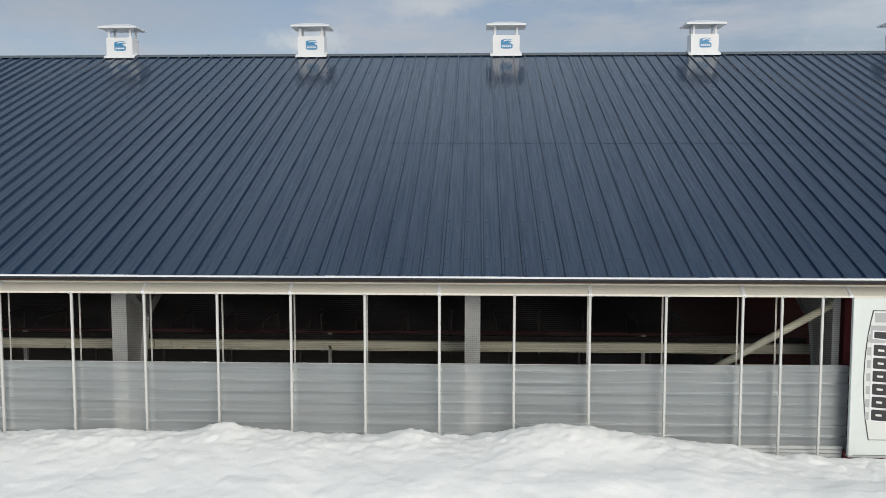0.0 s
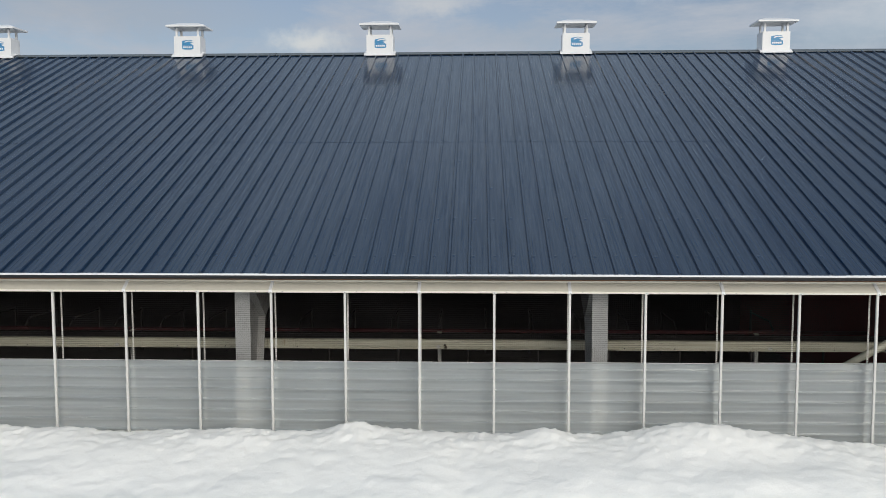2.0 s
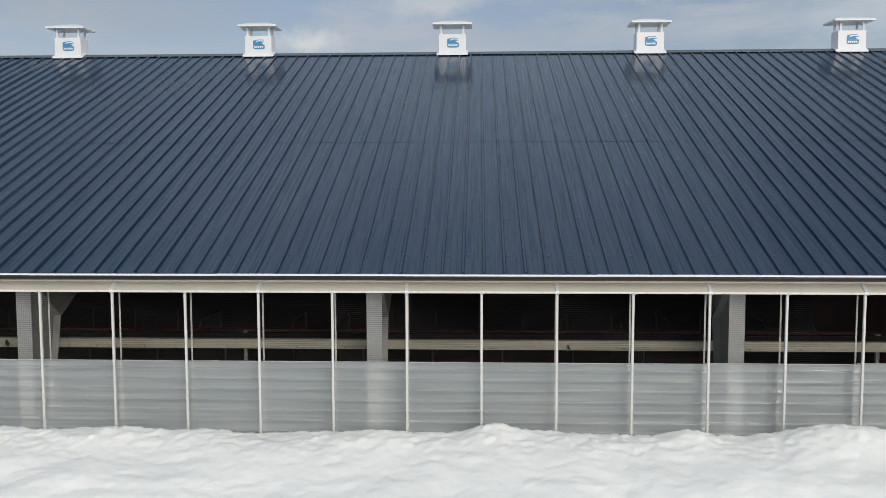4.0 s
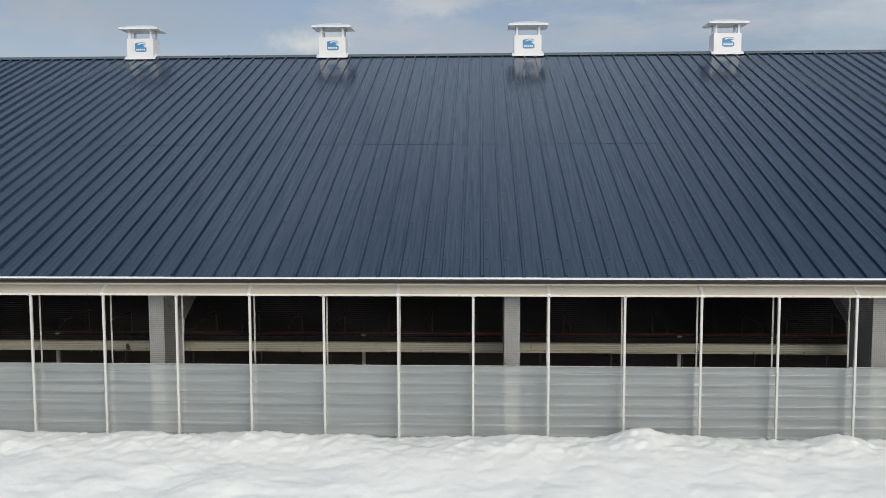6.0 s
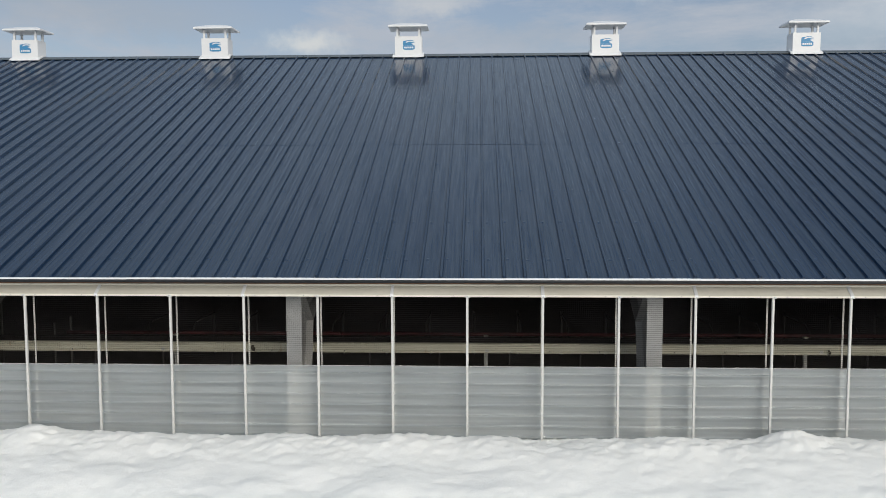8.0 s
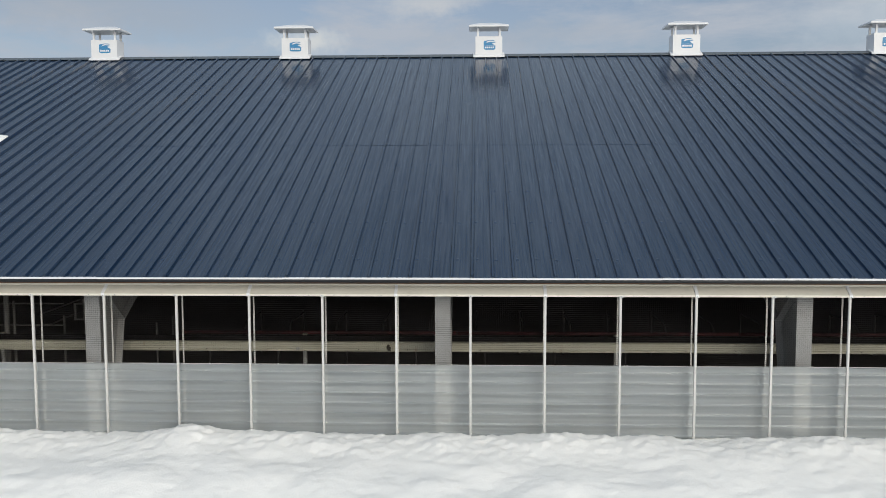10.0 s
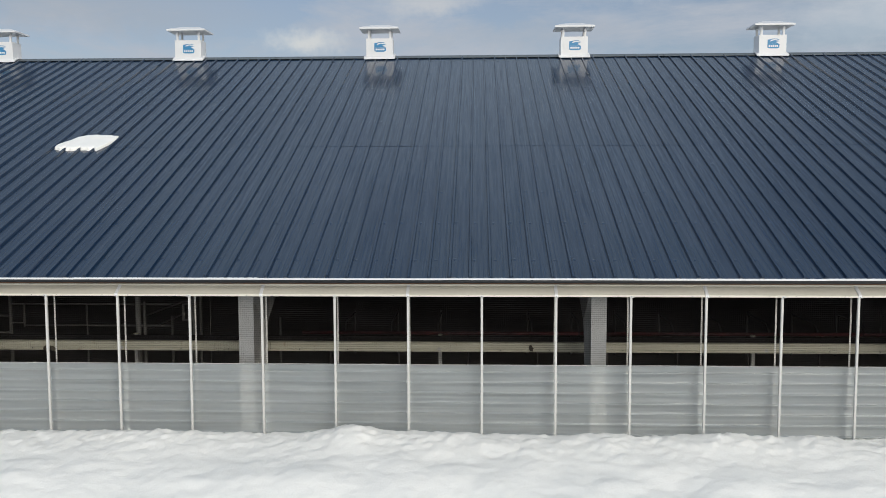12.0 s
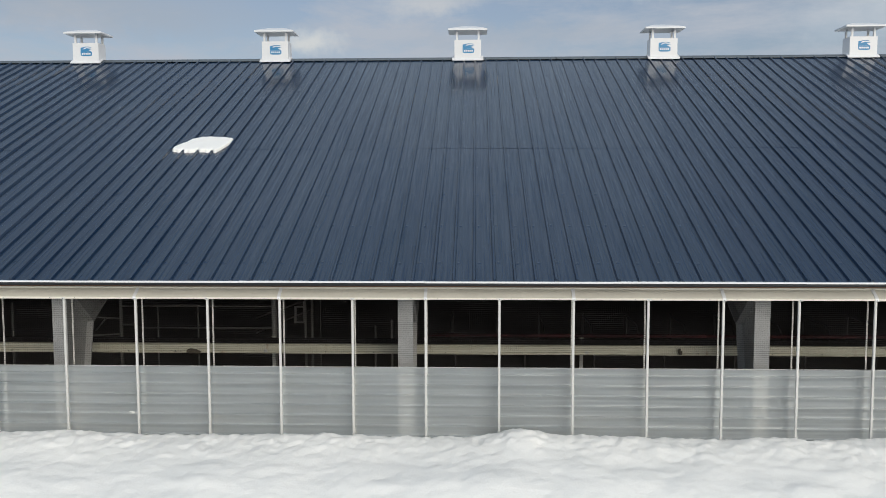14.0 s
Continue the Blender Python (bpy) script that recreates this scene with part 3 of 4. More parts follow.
edges = [POST_X + POST_STEP * i for i in range(-13, 16, 2)] + [SIGN_X + 0.04]
for k, (a, b) in enumerate(zip(edges, edges[1:])):
    poly_sheet(a - 0.035, b + 0.035, 0.005 * (k % 2), (0.0, 0.012, 0.026, 0.038)[max(0, k - len(edges) + 5)])


def snow_crumbs():
    """Specks of snow and frost along the sheets' top edge and ledges."""
    g, r = Geo(), random.Random(11)

    def crumb(x, y, z, w):
        h = w * r.uniform(0.45, 0.9)
        p = [(x - w, y, z), (x, y - w * 0.7, z), (x + w, y, z), (x, y + w * 0.7, z), (x + w * 0.2, y, z + h), (x, y, z - h * 0.4)]
        g.add(p, [(0, 1, 4), (1, 2, 4), (2, 3, 4), (3, 0, 4), (1, 0, 5), (2, 1, 5), (3, 2, 5), (0, 3, 5)])

    for i in range(1500):
        x = r.uniform(-28.0, SIGN_X - 0.1)
        if noise.noise(Vector((x * 2.3, 0, 3))) > 0.0:
            crumb(x, WALL + 0.205, POLY_TOP + 0.007, r.uniform(0.003, 0.007))
    for i in range(4200):
        x, k = r.uniform(-28.0, SIGN_X - 0.1), r.randrange(3, 9)
        if noise.noise(Vector((x * 1.4, k * 2.7, 8))) > 0.18:
            crumb(x, WALL + 0.2075, 0.0385 + 0.1765 * (k + 0.895), r.uniform(0.002, 0.007))
    for i in range(26):
        crumb(-22.785 + r.uniform(-0.05, 0.05), WALL + 0.212, 0.905 + r.uniform(-0.022, 0.02), r.uniform(0.010, 0.024))
    solid("snow_crumbs", g, M_SNOW, "small white crumbs of snow on the sheets", "snow", kind="stuff")


snow_crumbs()


def netting():
    g = Geo()
    a, b, z0, z1, y = -30.0, SIGN_X - 0.04, POLY_TOP - 0.1, 2.93, WALL + 0.245
    r, step = 0.0011, 0.033

    def wire(p, q, u, w):
        g.add([p + u, p - u * 0.5 + w, p - u * 0.5 - w, q + u, q - u * 0.5 + w, q - u * 0.5 - w], [(0, 1, 4, 3), (1, 2, 5, 4), (2, 0, 3, 5)])

    for i in range(int((b - a) / step)):
        x = a + i * step
        wire(Vector((x, y, z0)), Vector((x, y, z1)), Vector((0, -r, 0)), Vector((r * 0.5, 0, 0)))
    for j in range(int((z1 - z0) / step)):
        for s in range(30):
            xa, xb = a + (b - a) * s / 30, a + (b - a) * (s + 1) / 30
            sag = [0.004 * noise.noise(Vector((xx * 0.9, j * 0.35, 5))) for xx in (xa, xb)]
            z = z0 + j * step
            wire(Vector((xa, y, z + sag[0])), Vector((xb, y, z + sag[1])), Vector((0, -r * 1.2, 0)), Vector((0, 0, r * 1.35)))
    solid("bird_netting", g, M_NET, "fine grey wire bird netting across the opening", "netting", kind="stuff")


netting()


# ---- portal frames ----
def portal_frame(x, half=0.13):
    f = thing("portal_frame", "grey painted steel portal frame, tapered, inside the open side", "steel frame", "frames of the barn", at=pose(x, 0, 0))
    oy = WALL + 0.34
    top = lambda y: roof_z(y) - 0.17
    knee_y, knee_z = oy + 1.01, 2.305
    haunch_y, haunch_z = knee_y + 2.5, knee_z + 1.35
    apex_bot = RIDGE_Z - 0.85
    foot_y = oy + 0.49
    web = Geo().sweep([(oy + 0.012, 0.02), (oy + 0.012, top(oy)), (RIDGE_Y, top(RIDGE_Y)), (RIDGE_Y, apex_bot), (haunch_y, haunch_z), (knee_y, knee_z), (foot_y, 0.02)], -0.006, 0.006)
    part("web", web, M_COLUMN, f)
    part("outer_flange", Geo().box(-half, oy, 0.02, half, oy + 0.012, top(oy)), M_COLUMN, f, bevel=0.002)
    part("inner_flange", Geo().sweep([(foot_y, 0.02), (knee_y, knee_z), (knee_y + 0.014, knee_z - 0.006), (foot_y + 0.014, 0.02)], -half, half), M_COLUMN, f)
    part("rafter_flange", Geo().sweep([(knee_y, knee_z), (haunch_y, haunch_z), (haunch_y, haunch_z - 0.014), (knee_y + 0.01, knee_z - 0.014)], -half, half), M_COLUMN, f)
    part("rafter_flange", Geo().sweep([(haunch_y, haunch_z), (RIDGE_Y, apex_bot), (RIDGE_Y, apex_bot - 0.014), (haunch_y, haunch_z - 0.014)], -half, half), M_COLUMN, f)
    part("end_plate", Geo().sweep([(oy + 0.10, 3.02), (knee_y, knee_z), (knee_y + 0.018, knee_z + 0.010), (oy + 0.118, 3.03)], -half, half), M_COLUMN, f)
    part("top_flange", Geo().sweep([(oy, top(oy)), (RIDGE_Y, top(RIDGE_Y)), (RIDGE_Y, top(RIDGE_Y) + 0.014), (oy, top(oy) + 0.014)], -half, half), M_COLUMN, f)
    part("base_plate", Geo().box(-0.18, oy - 0.05, 0.02, 0.18, oy + 0.62, 0.045), M_COLUMN, f)
    for y, z in ((oy + 0.56, 2.60), (oy + 0.88, 2.35), (oy + 0.42, 2.71), (oy + 0.72, 2.475)):
        part("bolt", Geo().pipe((-0.03, y, z), (0.03, y, z), 0.017, 6), M_PIPE, f)
    return f


portal_frame(COLUMN_X + BAY - 0.03, 0.06)
first_frame = portal_frame(COLUMN_X)
for i in range(-6, 4):
    if i not in (0, 1):
        copy_thing(first_frame, pose(COLUMN_X + BAY * i, 0, 0))
for i in range(10):
    y = WALL + 0.9 + i * 1.28
    p = Geo().box(X0, y, roof_z(y) - 0.155, X1, y + 0.06, roof_z(y) - 0.11)
    solid("purlin", p, M_COLUMN, "grey steel roof purlin", "purlin", "purlins under the roof")

# tube brace with end plates at the closed end
brace = thing("diagonal_brace", "cream round steel brace with a bolted end plate", "brace")
ba, bb = Vector((3.715, WALL + 0.42, 1.513)), Vector((5.835, WALL + 0.42, 2.735))
part("tube", Geo().pipe(ba, bb, 0.062, 16), M_RAIL, brace, smooth=True)
bd = (bb - ba).normalized()
part("end_plate", Geo().pipe(bb, bb + bd * 0.014, 0.11, 4), M_RAIL, brace)
part("end_plate", Geo().pipe(ba - bd * 0.014, ba, 0.11, 4), M_RAIL, brace)


# ---- feed rail and pens ----
def feed_rail(x):
    r = thing("feed_rail", "cream painted steel feed rail on a stub post", "rail", "rails behind the frames", at=pose(x, WALL + 1.67, 0))
    part("beam", Geo().sweep([(0.0, 1.672), (-0.004, 1.690), (0.006, 1.700), (0.008, 1.800), (-0.004, 1.811), (0.0, 1.828), (0.10, 1.828), (0.10, 1.672)], 0.0, BAY - 0.006), M_RAIL, r)
    part("lip", Geo().box(0.0, -0.016, 1.658, BAY - 0.006, 0.02, 1.6715), M_RAIL, r)
    part("board", Geo().box(0.0, 0.20, 1.68, BAY - 0.006, 0.24, 1.905), M_DARKBOARD, r, "near-black board behind the rail")
    part("stub_post", Geo().box(3.115, 0.70, 0.02, 3.185, 0.77, 1.835), M_PIPE, r, "grey square stub post", bevel=0.006)
    part("post_cap", Geo().box(3.105, 0.69, 1.835, 3.195, 0.78, 1.85), M_RAIL, r, "pale post cap", bevel=0.004)
    part("post_arm", Geo().box(3.12, 0.10, 1.70, 3.18, 0.71, 1.74), M_PIPE, r, "short arm from post to rail")
    part("clamp", Geo().pipe((3.16, -0.005, 1.70), (3.16, 0.03, 1.70), 0.035, 8), M_PIPE, r)
    for q in (0.55, 1.45, 4.3, 5.2):
        part("bolt", Geo().pipe((q, -0.012, 1.69), (q, 0.001, 1.69), 0.011, 6), M_DARKTRIM, r)
    return r


first_rail = feed_rail(-5.98)
for i in range(-6, 2):
    if i != 0:
        copy_thing(first_rail, pose(-5.98 + BAY * i, WALL + 1.67, 0))


# ---- stall pipes and gates in the far bays ----
def stall_post(x, y, top, r=0.032):
    p = thing("stall_post", "galvanised pipe post standing on the barn floor", "post", "stall posts", at=pose(x, y, 0.02))
    part("pipe", Geo().pipe((0, 0, 0), (0, 0, top), r, 10), M_DULLPIPE, p, smooth=True)
    part("foot", Geo().box(-0.08, -0.08, 0, 0.08, 0.08, 0.012), M_DULLPIPE, p)
    return p


POSTS = ((-25.5, 20.0, 2.7, 0.045), (-20.86, 16.37, 3.3, 0.055), (-20.78, 16.5, 2.4, 0.03), (-20.97, 20.0, 2.3, 0.035), (-20.83, 20.1, 2.6, 0.035),
         (-20.66, 20.3, 2.6, 0.010), (-21.5, 20.0, 1.55, 0.035), (-23.6, 20.0, 1.86, 0.022), (-19.3, 20.2, 1.35, 0.03), (-18.9, 20.2, 1.5, 0.03), (-28.2, 20.0, 1.9, 0.035))
for x, y, top, r in POSTS:
    stall_post(x, y, top, r)
pen_rail = thing("pen_rail", "long dull galvanised pen rail between stall posts", "rail")
for z in (1.86, 1.33):
    part("pipe", Geo().pipe((-25.15, 20.0, z), (-21.5, 20.0, z), 0.022, 8), M_DULLPIPE, pen_rail, smooth=True)
part("support", Geo().pipe((-24.6, 20.03, 0.02), (-24.6, 20.03, 1.86), 0.022, 8), M_DULLPIPE, pen_rail, smooth=True)
for za, zb in ((1.56, 2.05), (1.20, 1.78)):
    strut = thing("pen_brace", "slanted dull pipe between two stall posts", "brace", "slanted pen braces")
    part("pipe", Geo().pipe((-22.2, 20.06, za), (-20.85, 20.06, zb), 0.02, 8), M_OLDPIPE, strut, smooth=True)
catch = thing("gate_catch", "small galvanised catch frame on a stall post", "gate catch")
part("side_bar", Geo().pipe((-25.15, 19.98, 1.30), (-25.15, 19.98, 1.88), 0.028, 8), M_DULLPIPE, catch, smooth=True)
for z in (1.40, 1.86):
    part("rung", Geo().pipe((-25.5, 19.98, z), (-25.15, 19.98, z), 0.02, 8), M_DULLPIPE, catch, smooth=True)
gate = thing("pen_gate", "bent pipe gate with a slanting brace in the far pen", "gate")
loop = [(-26.47, 20.0, 0.02), (-26.46, 20.0, 1.46), (-26.44, 20.0, 1.54), (-26.39, 20.0, 1.58), (-26.31, 20.0, 1.588), (-25.52, 20.0, 1.555)]
bow = Geo()
for p, q in zip(loop, loop[1:]):
    bow.pipe(p, q, 0.022, 8)
part("bent_pipe", bow, M_DULLPIPE, gate, smooth=True)
part("brace", Geo().pipe((-26.14, 19.99, 1.245), (-25.87, 19.99, 1.555), 0.022, 8), M_DULLPIPE, gate, smooth=True)
part("foot_rail", Geo().pipe((-26.75, 20.02, 1.105), (-25.52, 20.02, 1.165), 0.02, 8), M_DULLPIPE, gate, smooth=True)
panel = thing("head_panel", "small square pipe frame beside the stall posts", "gate")
part("side_bar", Geo().box(-21.24, 19.96, 1.48, -21.18, 20.0, 1.86), M_DULLPIPE, panel)
part("side_bar", Geo().box(-21.02, 19.96, 1.48, -20.98, 20.0, 1.98), M_DULLPIPE, panel)
part("cross_bar", Geo().box(-21.24, 19.955, 1.84, -20.98, 19.995, 1.88), M_DULLPIPE, panel)
part("cross_bar", Geo().box(-21.24, 19.955, 1.46, -20.98, 19.995, 1.50), M_DULLPIPE, panel)
# long red rail of the cubicles further in, on its own stanchions
for i in range(4):
    xa = -17.9 + i * BAY
    r = thing("cubicle_rail", "red painted pipe rail of the cubicles", "rail", "cubicle rails")
    part("pipe", Geo().pipe((xa, 18.0, 1.54), (xa + BAY - 0.02, 18.0, 1.54), 0.040, 8), M_REDRAIL, r, smooth=True)
    for q in (0.6, 2.1, 3.6, 5.1):
        part("stanchion", Geo().pipe((xa + q, 18.03, 0.02), (xa + q, 18.03, 1.51), 0.025, 8), M_OLDPIPE, r, smooth=True)


def cubicle_divider(x, y):
    d = thing("cubicle_divider", "bent galvanised pipe divider between cubicles", "divider", "cubicle dividers", at=pose(x, y, 0.02))
    part("post", Geo().pipe((0, 0, 0), (0, 0, 1.22), 0.03, 8), M_OLDPIPE, d, smooth=True)
    loop = Geo()
    pts = [(0, 0, 1.15), (0, -1.5, 1.15), (0, -1.75, 0.98), (0, -1.75, 0.62), (0, -1.5, 0.45), (0, 0, 0.45)]
    for a, b in zip(pts, pts[1:]):
        loop.pipe(a, b, 0.024, 8)
    part("loop", loop, M_OLDPIPE, d, smooth=True)
    return d


first_divider = cubicle_divider(-17.5, 23.2)
for i in range(1, 20):
    copy_thing(first_divider, pose(-17.5 + 1.2 * i, 23.2, 0.02))


def rag(x, y, z, w, h):
    """A cloth hung over the rail."""
    g = Geo()
    n = 9
    v = []
    for i in range(n):
        for j in range(n):
            u, t = i / (n - 1), j / (n - 1)
            v.append((x + (u - 0.5) * w * (0.55 + 0.5 * abs(math.sin(2.6 * t + 0.5))) + 0.02 * (1 - t) + 0.03 * noise.noise(Vector((u * 3, t * 3, x))), y - 0.012 - 0.03 * abs(noise.noise(Vector((u * 4, t * 2, 1 + x)))) - 0.01 * math.sin(t * 3.1), z + (t - 0.5) * h + 0.02 * noise.noise(Vector((u * 5, 2, x)))))
    g.add(v, [(i * n + j, i * n + j + 1, (i + 1) * n + j + 1, (i + 1) * n + j) for i in range(n - 1) for j in range(n - 1)])
    ob = solid("rag", g, M_CLOTH, "crumpled dark brown rag hung on the feed rail", "rag", smooth=True)
    ob.modifiers.new("thickness", "SOLIDIFY").thickness = 0.006


rag(-13.12, WALL + 1.655, 1.735, 0.075, 0.11)
rag(-2.70, WALL + 1.655, 1.715, 0.05, 0.07)
rag(-22.17, WALL + 1.655, 1.695, 0.26, 0.085)


# ---- ridge ventilators ----
def ridge_vent(x):
    w, d, h = 0.82, 0.52, 0.58
    v = thing("ridge_vent", "white plastic ridge ventilator with a hipped rain hat", "ventilator", "ventilators on the ridge", at=pose(x, RIDGE_Y, RIDGE_Z + 0.045))
    fz = -SLOPE * d / 2
    # box open at the top, walls with thickness, skirt cut to the roof
    t = 0.02
    box = Geo()
    top = fz + 0.03 + h
    for sx in (-1, 1):
        a, b = sorted((sx * w / 2, sx * (w / 2 - t)))
        box.sweep([(-d / 2, fz), (0, 0.03), (d / 2, fz), (d / 2, top), (-d / 2, top)], a, b)
    box.box(-w / 2 + t, -d / 2, fz, w / 2 - t, -d / 2 + t, top)
    box.box(-w / 2 + t, d / 2 - t, fz, w / 2 - t, d / 2, top)
    part("shaft", box, M_WHITE, v)
    # dark plate added to stand in for the shaft's unlit inside
    part("inner_dark", Geo().box(-w / 2 + t, -d / 2 + t, top - 0.12, w / 2 - t, d / 2 - t, top - 0.10), M_DARKTRIM, v, "dark plate for the shaft's dark inside")
    for sy in (-1, 1):
        part("skirt", Geo().sweep([(sy * (d / 2 + 0.06), fz - SLOPE * 0.06 - 0.004), (sy * d / 2, fz - 0.004), (sy * d / 2, fz + 0.040), (sy * (d / 2 + 0.06), fz - SLOPE * 0.06 + 0.022)], -w / 2 - 0.07, w / 2 + 0.07), M_WHITE, v)
    for sx in (-1, 1):
        a, b = sorted((sx * (w / 2 + 0.001), sx * (w / 2 + 0.07)))
        part("skirt", Geo().sweep([(-d / 2, fz + 0.02), (0, 0.02), (d / 2, fz + 0.02), (d / 2, fz + 0.05), (0, 0.05), (-d / 2, fz + 0.05)], a, b), M_WHITE, v)
    gap = 0.265
    for sx in (-1, 1):
        for sy in (-1, 1):
            part("leg", Geo().box(sx * (w / 2 - 0.075) - 0.03, sy * (d / 2 - 0.045) - 0.03, top - 0.06, sx * (w / 2 - 0.075) + 0.03, sy * (d / 2 - 0.045) + 0.03, top + gap + 0.02), M_WHITE, v, bevel=0.006)
    hw, hd, z0 = 0.60, 0.44, top + gap
    rings = [(hw, hd, z0), (hw, hd, z0 + 0.045), (hw - 0.03, hd - 0.03, z0 + 0.062), (hw - 0.26, 0.13, z0 + 0.148), (hw - 0.36, 0.04, z0 + 0.176)]
    g = Geo()
    p = [(sx * a, sy * b, z) for a, b, z in rings for sx, sy in ((-1, -1), (1, -1), (1, 1), (-1, 1))]
    q = [(4 * k + i, 4 * k + (i + 1) % 4, 4 * k + 4 + (i + 1) % 4, 4 * k + 4 + i) for k in range(len(rings) - 1) for i in range(4)]
    g.add(p, q + [(0, 1, 2, 3), tuple(range(16, 20))])
    part("rain_hat", g, M_WHITE, v)
    logo = part("emblem", Geo().plate([(-0.155, -0.13), (-0.10, -0.15), (0.10, -0.15), (0.155, -0.13), (0.160, -0.03), (-0.160, -0.03)], -d / 2 - 0.006, -d / 2 - 0.0005), M_BLUE, v, "blue printed emblem")
    logo.matrix_basis = pose(0.02, 0, fz + 0.36) @ Matrix.Diagonal((1.13, 1, 1.05, 1))
    part("emblem_band", Geo().plate([(-0.160, -0.026), (-0.155, 0.10), (-0.05, 0.115), (-0.09, 0.045), (0.02, 0.085), (0.165, 0.06), (0.06, 0.03), (0.155, -0.026)], -d / 2 - 0.006, -d / 2 - 0.0005), M_BLUE, logo)
    for k in range(5):
        part("emblem_bar", Geo().box(-0.126 + 0.052 * k, -d / 2 - 0.008, -0.108, -0.088 + 0.052 * k, -d / 2 - 0.0062, -0.058), M_WHITE, logo, "white printed bar")
    part("emblem_swoosh", Geo().plate([(-0.155, 0.10), (-0.10, 0.085), (0.02, 0.115), (0.12, 0.10), (0.16, 0.09), (0.10, 0.125), (0.0, 0.13)], -d / 2 - 0.006, -d / 2 - 0.0005), M_BLUE, logo)
    return v


VENT_X = -11.577 + 0.455
first_vent = ridge_vent(VENT_X)
for i in range(-4, 6):
    if i != 0:
        copy_thing(first_vent, pose(VENT_X + 5.992 * i, RIDGE_Y, RIDGE_Z + 0.045))


RIB, RIB_X, SEAM_Y = 0.3329, -6.567, 19.21   # rib spacing, one rib, lap of the sheets


# ---- snow left on the roof ----
def roof_snow():
    cx, cy = -23.20, 19.50
    base = pose(cx, cy, roof_z(cy), TILT, 0, 0)
    g, nx, ny = Geo(), 100, 84
    top, idx = {}, {}
    for j in range(ny + 1):
        for i in range(nx + 1):
            u, s = -0.75 + 1.5 * i / nx, -0.66 + 1.35 * j / ny
            step = abs((cx + u - RIB_X) / RIB - round((cx + u - RIB_X) / RIB)) * RIB
            notch = 0.11 * math.exp(-(step / 0.050) ** 2)
            lo = -0.53 + notch + 0.07 * noise.noise(Vector((u * 4.2, 1, 0))) + 0.03 * noise.noise(Vector((u * 15, 6, 0))) + 0.50 * smooth(0.38, 0.66, u) + 0.10 * smooth(-0.35, -0.65, u)
            hi = 0.47 + 0.06 * noise.noise(Vector((u * 3, 9, 0))) + 0.035 * noise.noise(Vector((u * 11, 3, 0))) - 0.70 * smooth(-0.16, -0.68, u) - 0.10 * smooth(0.2, 0.66, u)
            side = 0.62 - abs(u) + 0.06 * noise.noise(Vector((s * 5, 4, 0))) + 0.03 * noise.noise(Vector((s * 16, 8, 0)))
            m = min(s - lo, hi - s, side)
            if m > -0.05:
                hgt = 0.016 + (0.042 + 0.014 * smooth(0.3, -0.5, s) - 0.018 * notch / 0.11 * smooth(-0.25, -0.45, s)) * (1 - math.exp(-m / 0.016)) + 0.010 * noise.noise(Vector((u * 4, s * 4, 3))) if m > 0 else -0.02
                top[i, j] = base @ Vector((u, s, hgt))
    v, f = [], []
    for key, p in top.items():
        idx[key] = len(v)
        v.append(tuple(p))
    for j in range(ny):
        for i in range(nx):
            c = [(i, j), (i + 1, j), (i + 1, j + 1), (i, j + 1)]
            c = [idx[k] for k in c if k in idx]
            if len(c) >= 3:
                f.append(tuple(c))
    g.add(v, f)
    solid("roof_snow", g, M_SNOW, "small melting slab of white snow on the navy roof", "snow", smooth=True)


# ---- roof: sheets with trapezoid ribs ----
def sheet_profile(width):
    """Section across a sheet: three high ribs, two faint swages in each pan, and a lapped edge."""
    pts = []
    for r in range(3):
        c = r * RIB
        pts += [(c - 0.030, 0.0), (c - 0.0145, 0.0395), (c + 0.0145, 0.0395), (c + 0.030, 0.0)]
        for q in (0.125, 0.210):
            pts += [(c + q - 0.013, 0.0), (c + q - 0.006, 0.0024), (c + q + 0.006, 0.0024), (c + q + 0.013, 0.0)]
    c = 3 * RIB
    pts += [(c - 0.0335, 0.0012), (c - 0.0166, 0.0445), (c + 0.0166, 0.0445), (c + 0.0335, 0.0030)]
    return pts


def roof_sheet_mesh(length, name):
    pts = sheet_profile(3 * RIB)
    n, t = len(pts), 0.0012
    g = Geo()
    v = [(x, 0, z) for x, z in pts] + [(x, length, z) for x, z in pts]
    f = [(i, i + 1, n + i + 1, n + i) for i in range(n - 1)]
    v += [(x, 0, z - t) for x, z in pts]
    f += [(2 * n + i + 1, 2 * n + i, i, i + 1) for i in range(n - 1)]
    g.add(v, f)
    for r in range(3):
        c = r * RIB
        g.add([(c - 0.028, 0.004, 0.0), (c - 0.0135, 0.004, 0.038), (c + 0.0135, 0.004, 0.038), (c + 0.028, 0.004, 0.0)], [(0, 1, 2, 3)])
    me = bpy.data.meshes.new(name)
    me.from_pydata(g.v, [], g.f)
    me.materials.append(M_ROOF)
    return me


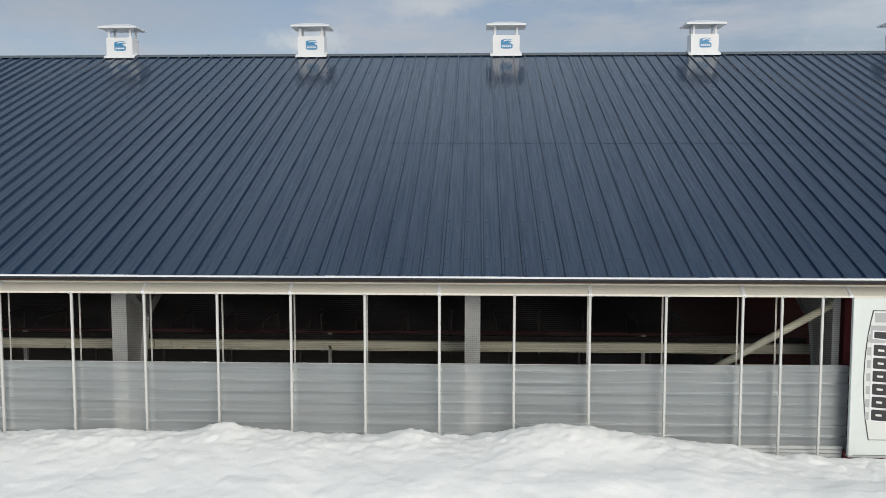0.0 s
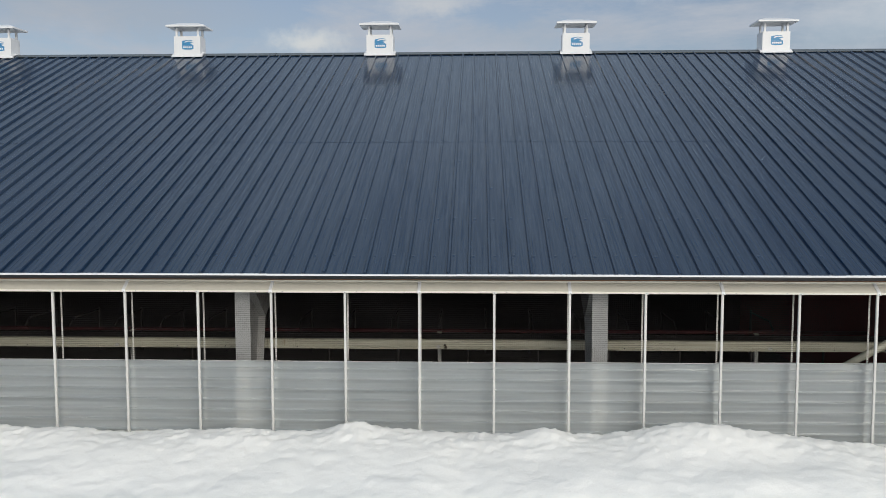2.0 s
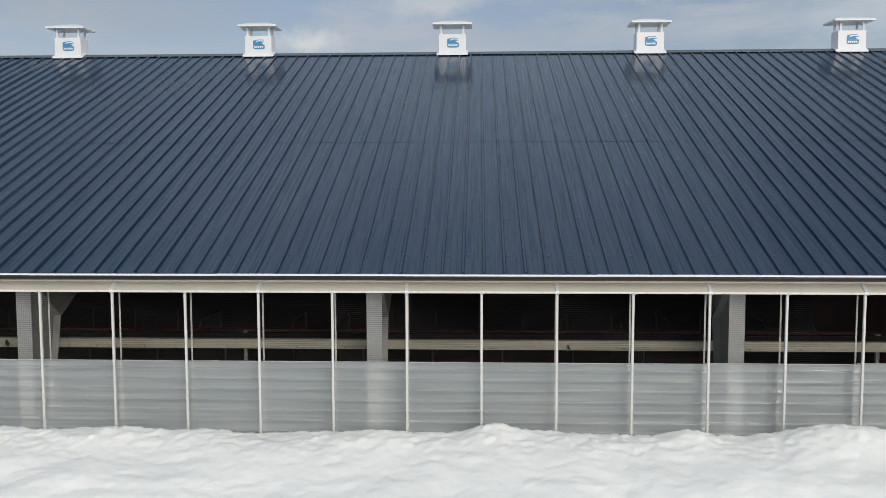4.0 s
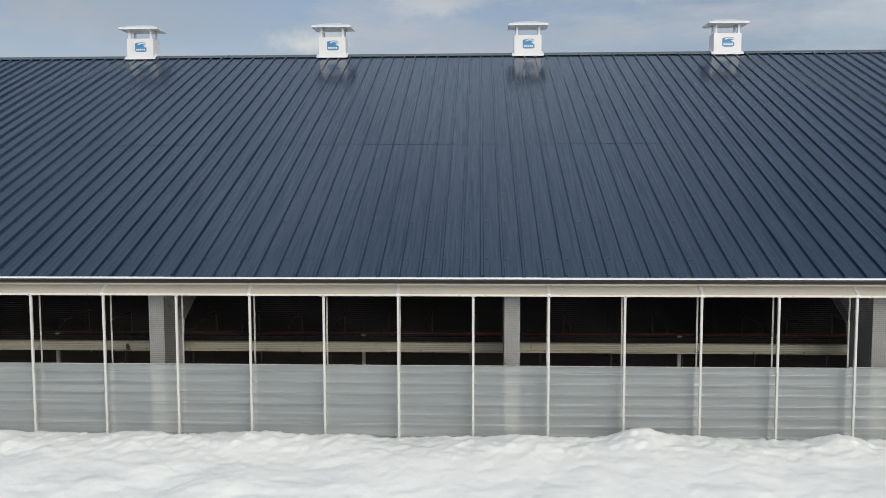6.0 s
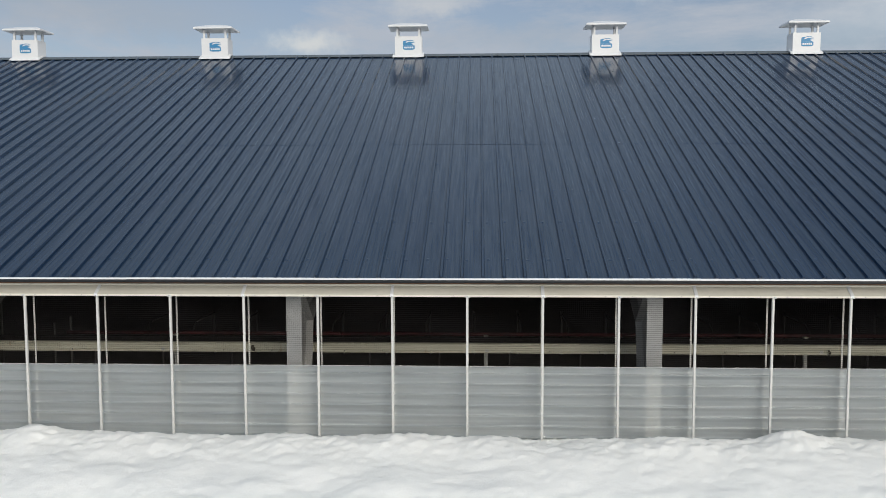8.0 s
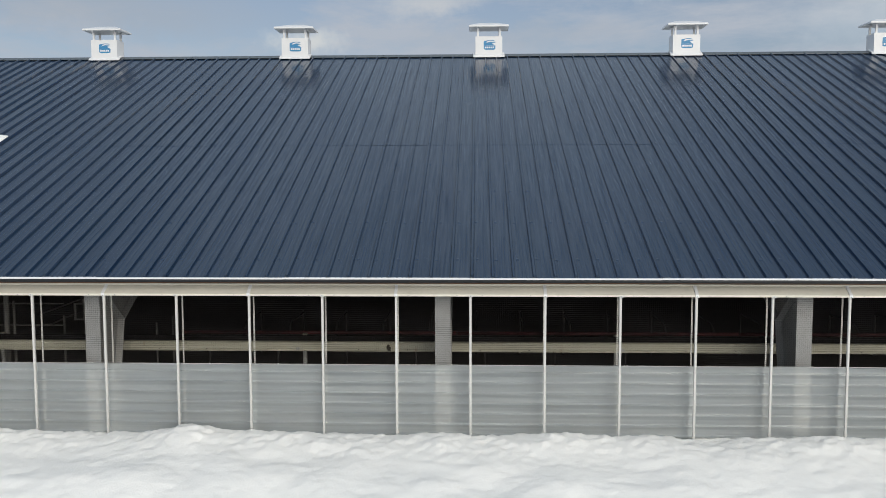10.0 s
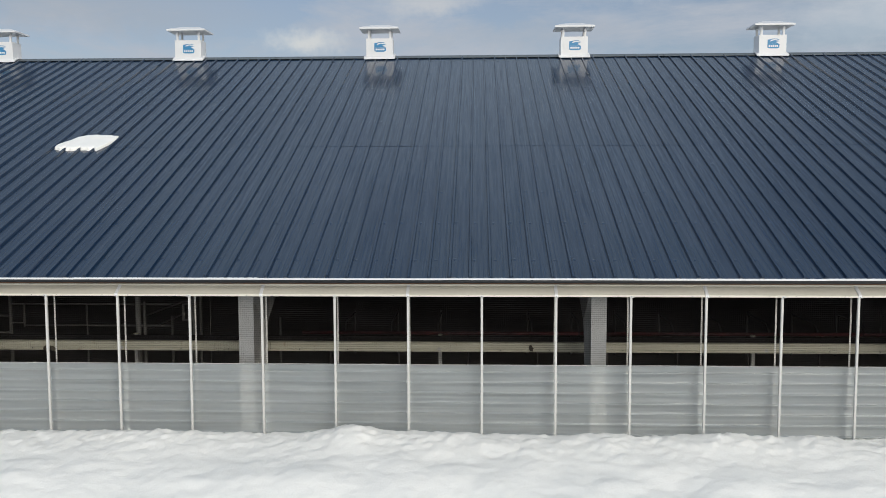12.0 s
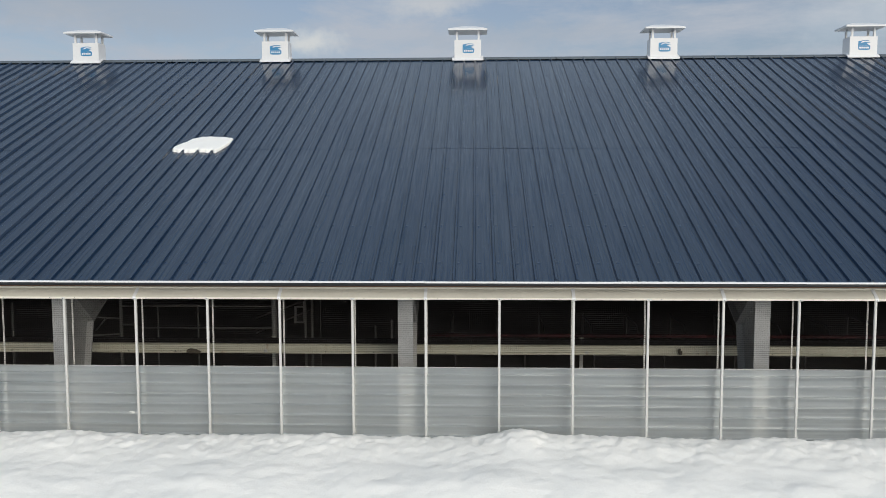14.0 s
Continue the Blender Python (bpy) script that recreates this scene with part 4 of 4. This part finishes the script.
def roof_screws(rows, name):
    """One washer beside each rib and row, each in a shallow dished ring of the sheet."""
    g = Geo()
    for row in rows:
        for r in range(3):
            n = 8
            c, y = r * RIB + 0.075 + 0.012 * math.sin(5.1 * row + 2.3 * r), row + 0.02 * math.sin(3.7 * row + 1.9 * r)
            way = [(math.cos(2 * math.pi * i / n), math.sin(2 * math.pi * i / n)) for i in range(n)]
            rings = ((0.036, 0.0003), (0.020, 0.0034), (0.010, 0.0042), (0.007, 0.0062))
            p = [(c + a * w, y + b * w * 1.3, h) for w, h in rings for a, b in way]
            f = [(k * n + i, k * n + (i + 1) % n, k * n + n + (i + 1) % n, k * n + n + i) for k in range(3) for i in range(n)]
            g.add(p, f + [tuple(range(3 * n, 4 * n))])
    me = bpy.data.meshes.new(name)
    me.from_pydata(g.v, [], g.f)
    me.materials.append(M_ROOF)
    me.polygons.foreach_set("use_smooth", [True] * len(me.polygons))
    return me


roof_snow()
roof = thing("roof_front", "dark navy ribbed metal roof slope", "roof", kind="structure")
rise = math.sqrt(1 + SLOPE * SLOPE)
len_low, len_high = (SEAM_Y + 0.10 - EAVE_Y) * rise, (RIDGE_Y - SEAM_Y - 0.03) * rise
low, high = roof_sheet_mesh(len_low, "roof_sheet"), roof_sheet_mesh(len_high, "roof_sheet")
s_low, s_high = roof_screws((0.64, 2.10, 3.56, 5.02), "screws"), roof_screws((0.06, 1.74, 3.19, 4.62, 6.08, 7.5), "screws")
rng = random.Random(5)
start = RIB_X - 3 * RIB * 34
for i in range(66):
    for me, sc, y, lift in ((low, s_low, EAVE_Y, 0.0), (high, s_high, SEAM_Y, 0.0030)):
        ob = new("roof_sheet", me)
        ob.parent = roof
        ob.matrix_basis = pose(start + 3 * RIB * i, y, roof_z(y) + lift + 0.0004 * (i % 2), TILT + rng.uniform(-0.004, 0.004), rng.uniform(-0.05, 0.05), 0)
        so = new("screws", sc)
        so.parent = ob
cap = thing("ridge_cap", "pale grey-blue folded metal ridge cap", "roof", kind="structure")
x = X0 - 0.2
while x < X1:
    e = min(x + 3.0, X1 + 0.2)
    section = [(-0.21, -0.21 * SLOPE + 0.044), (-0.03, 0.044), (0, 0.052), (0.03, 0.044), (0.21, -0.21 * SLOPE + 0.044), (0.21, -0.21 * SLOPE + 0.036), (0, 0.043), (-0.20, -0.20 * SLOPE + 0.040), (-0.21, -0.21 * SLOPE + 0.032)]
    part("cap_sheet", Geo().sweep([(RIDGE_Y + a, RIDGE_Z + b) for a, b in section], x, e + 0.03), M_CAP, cap)
    x = e
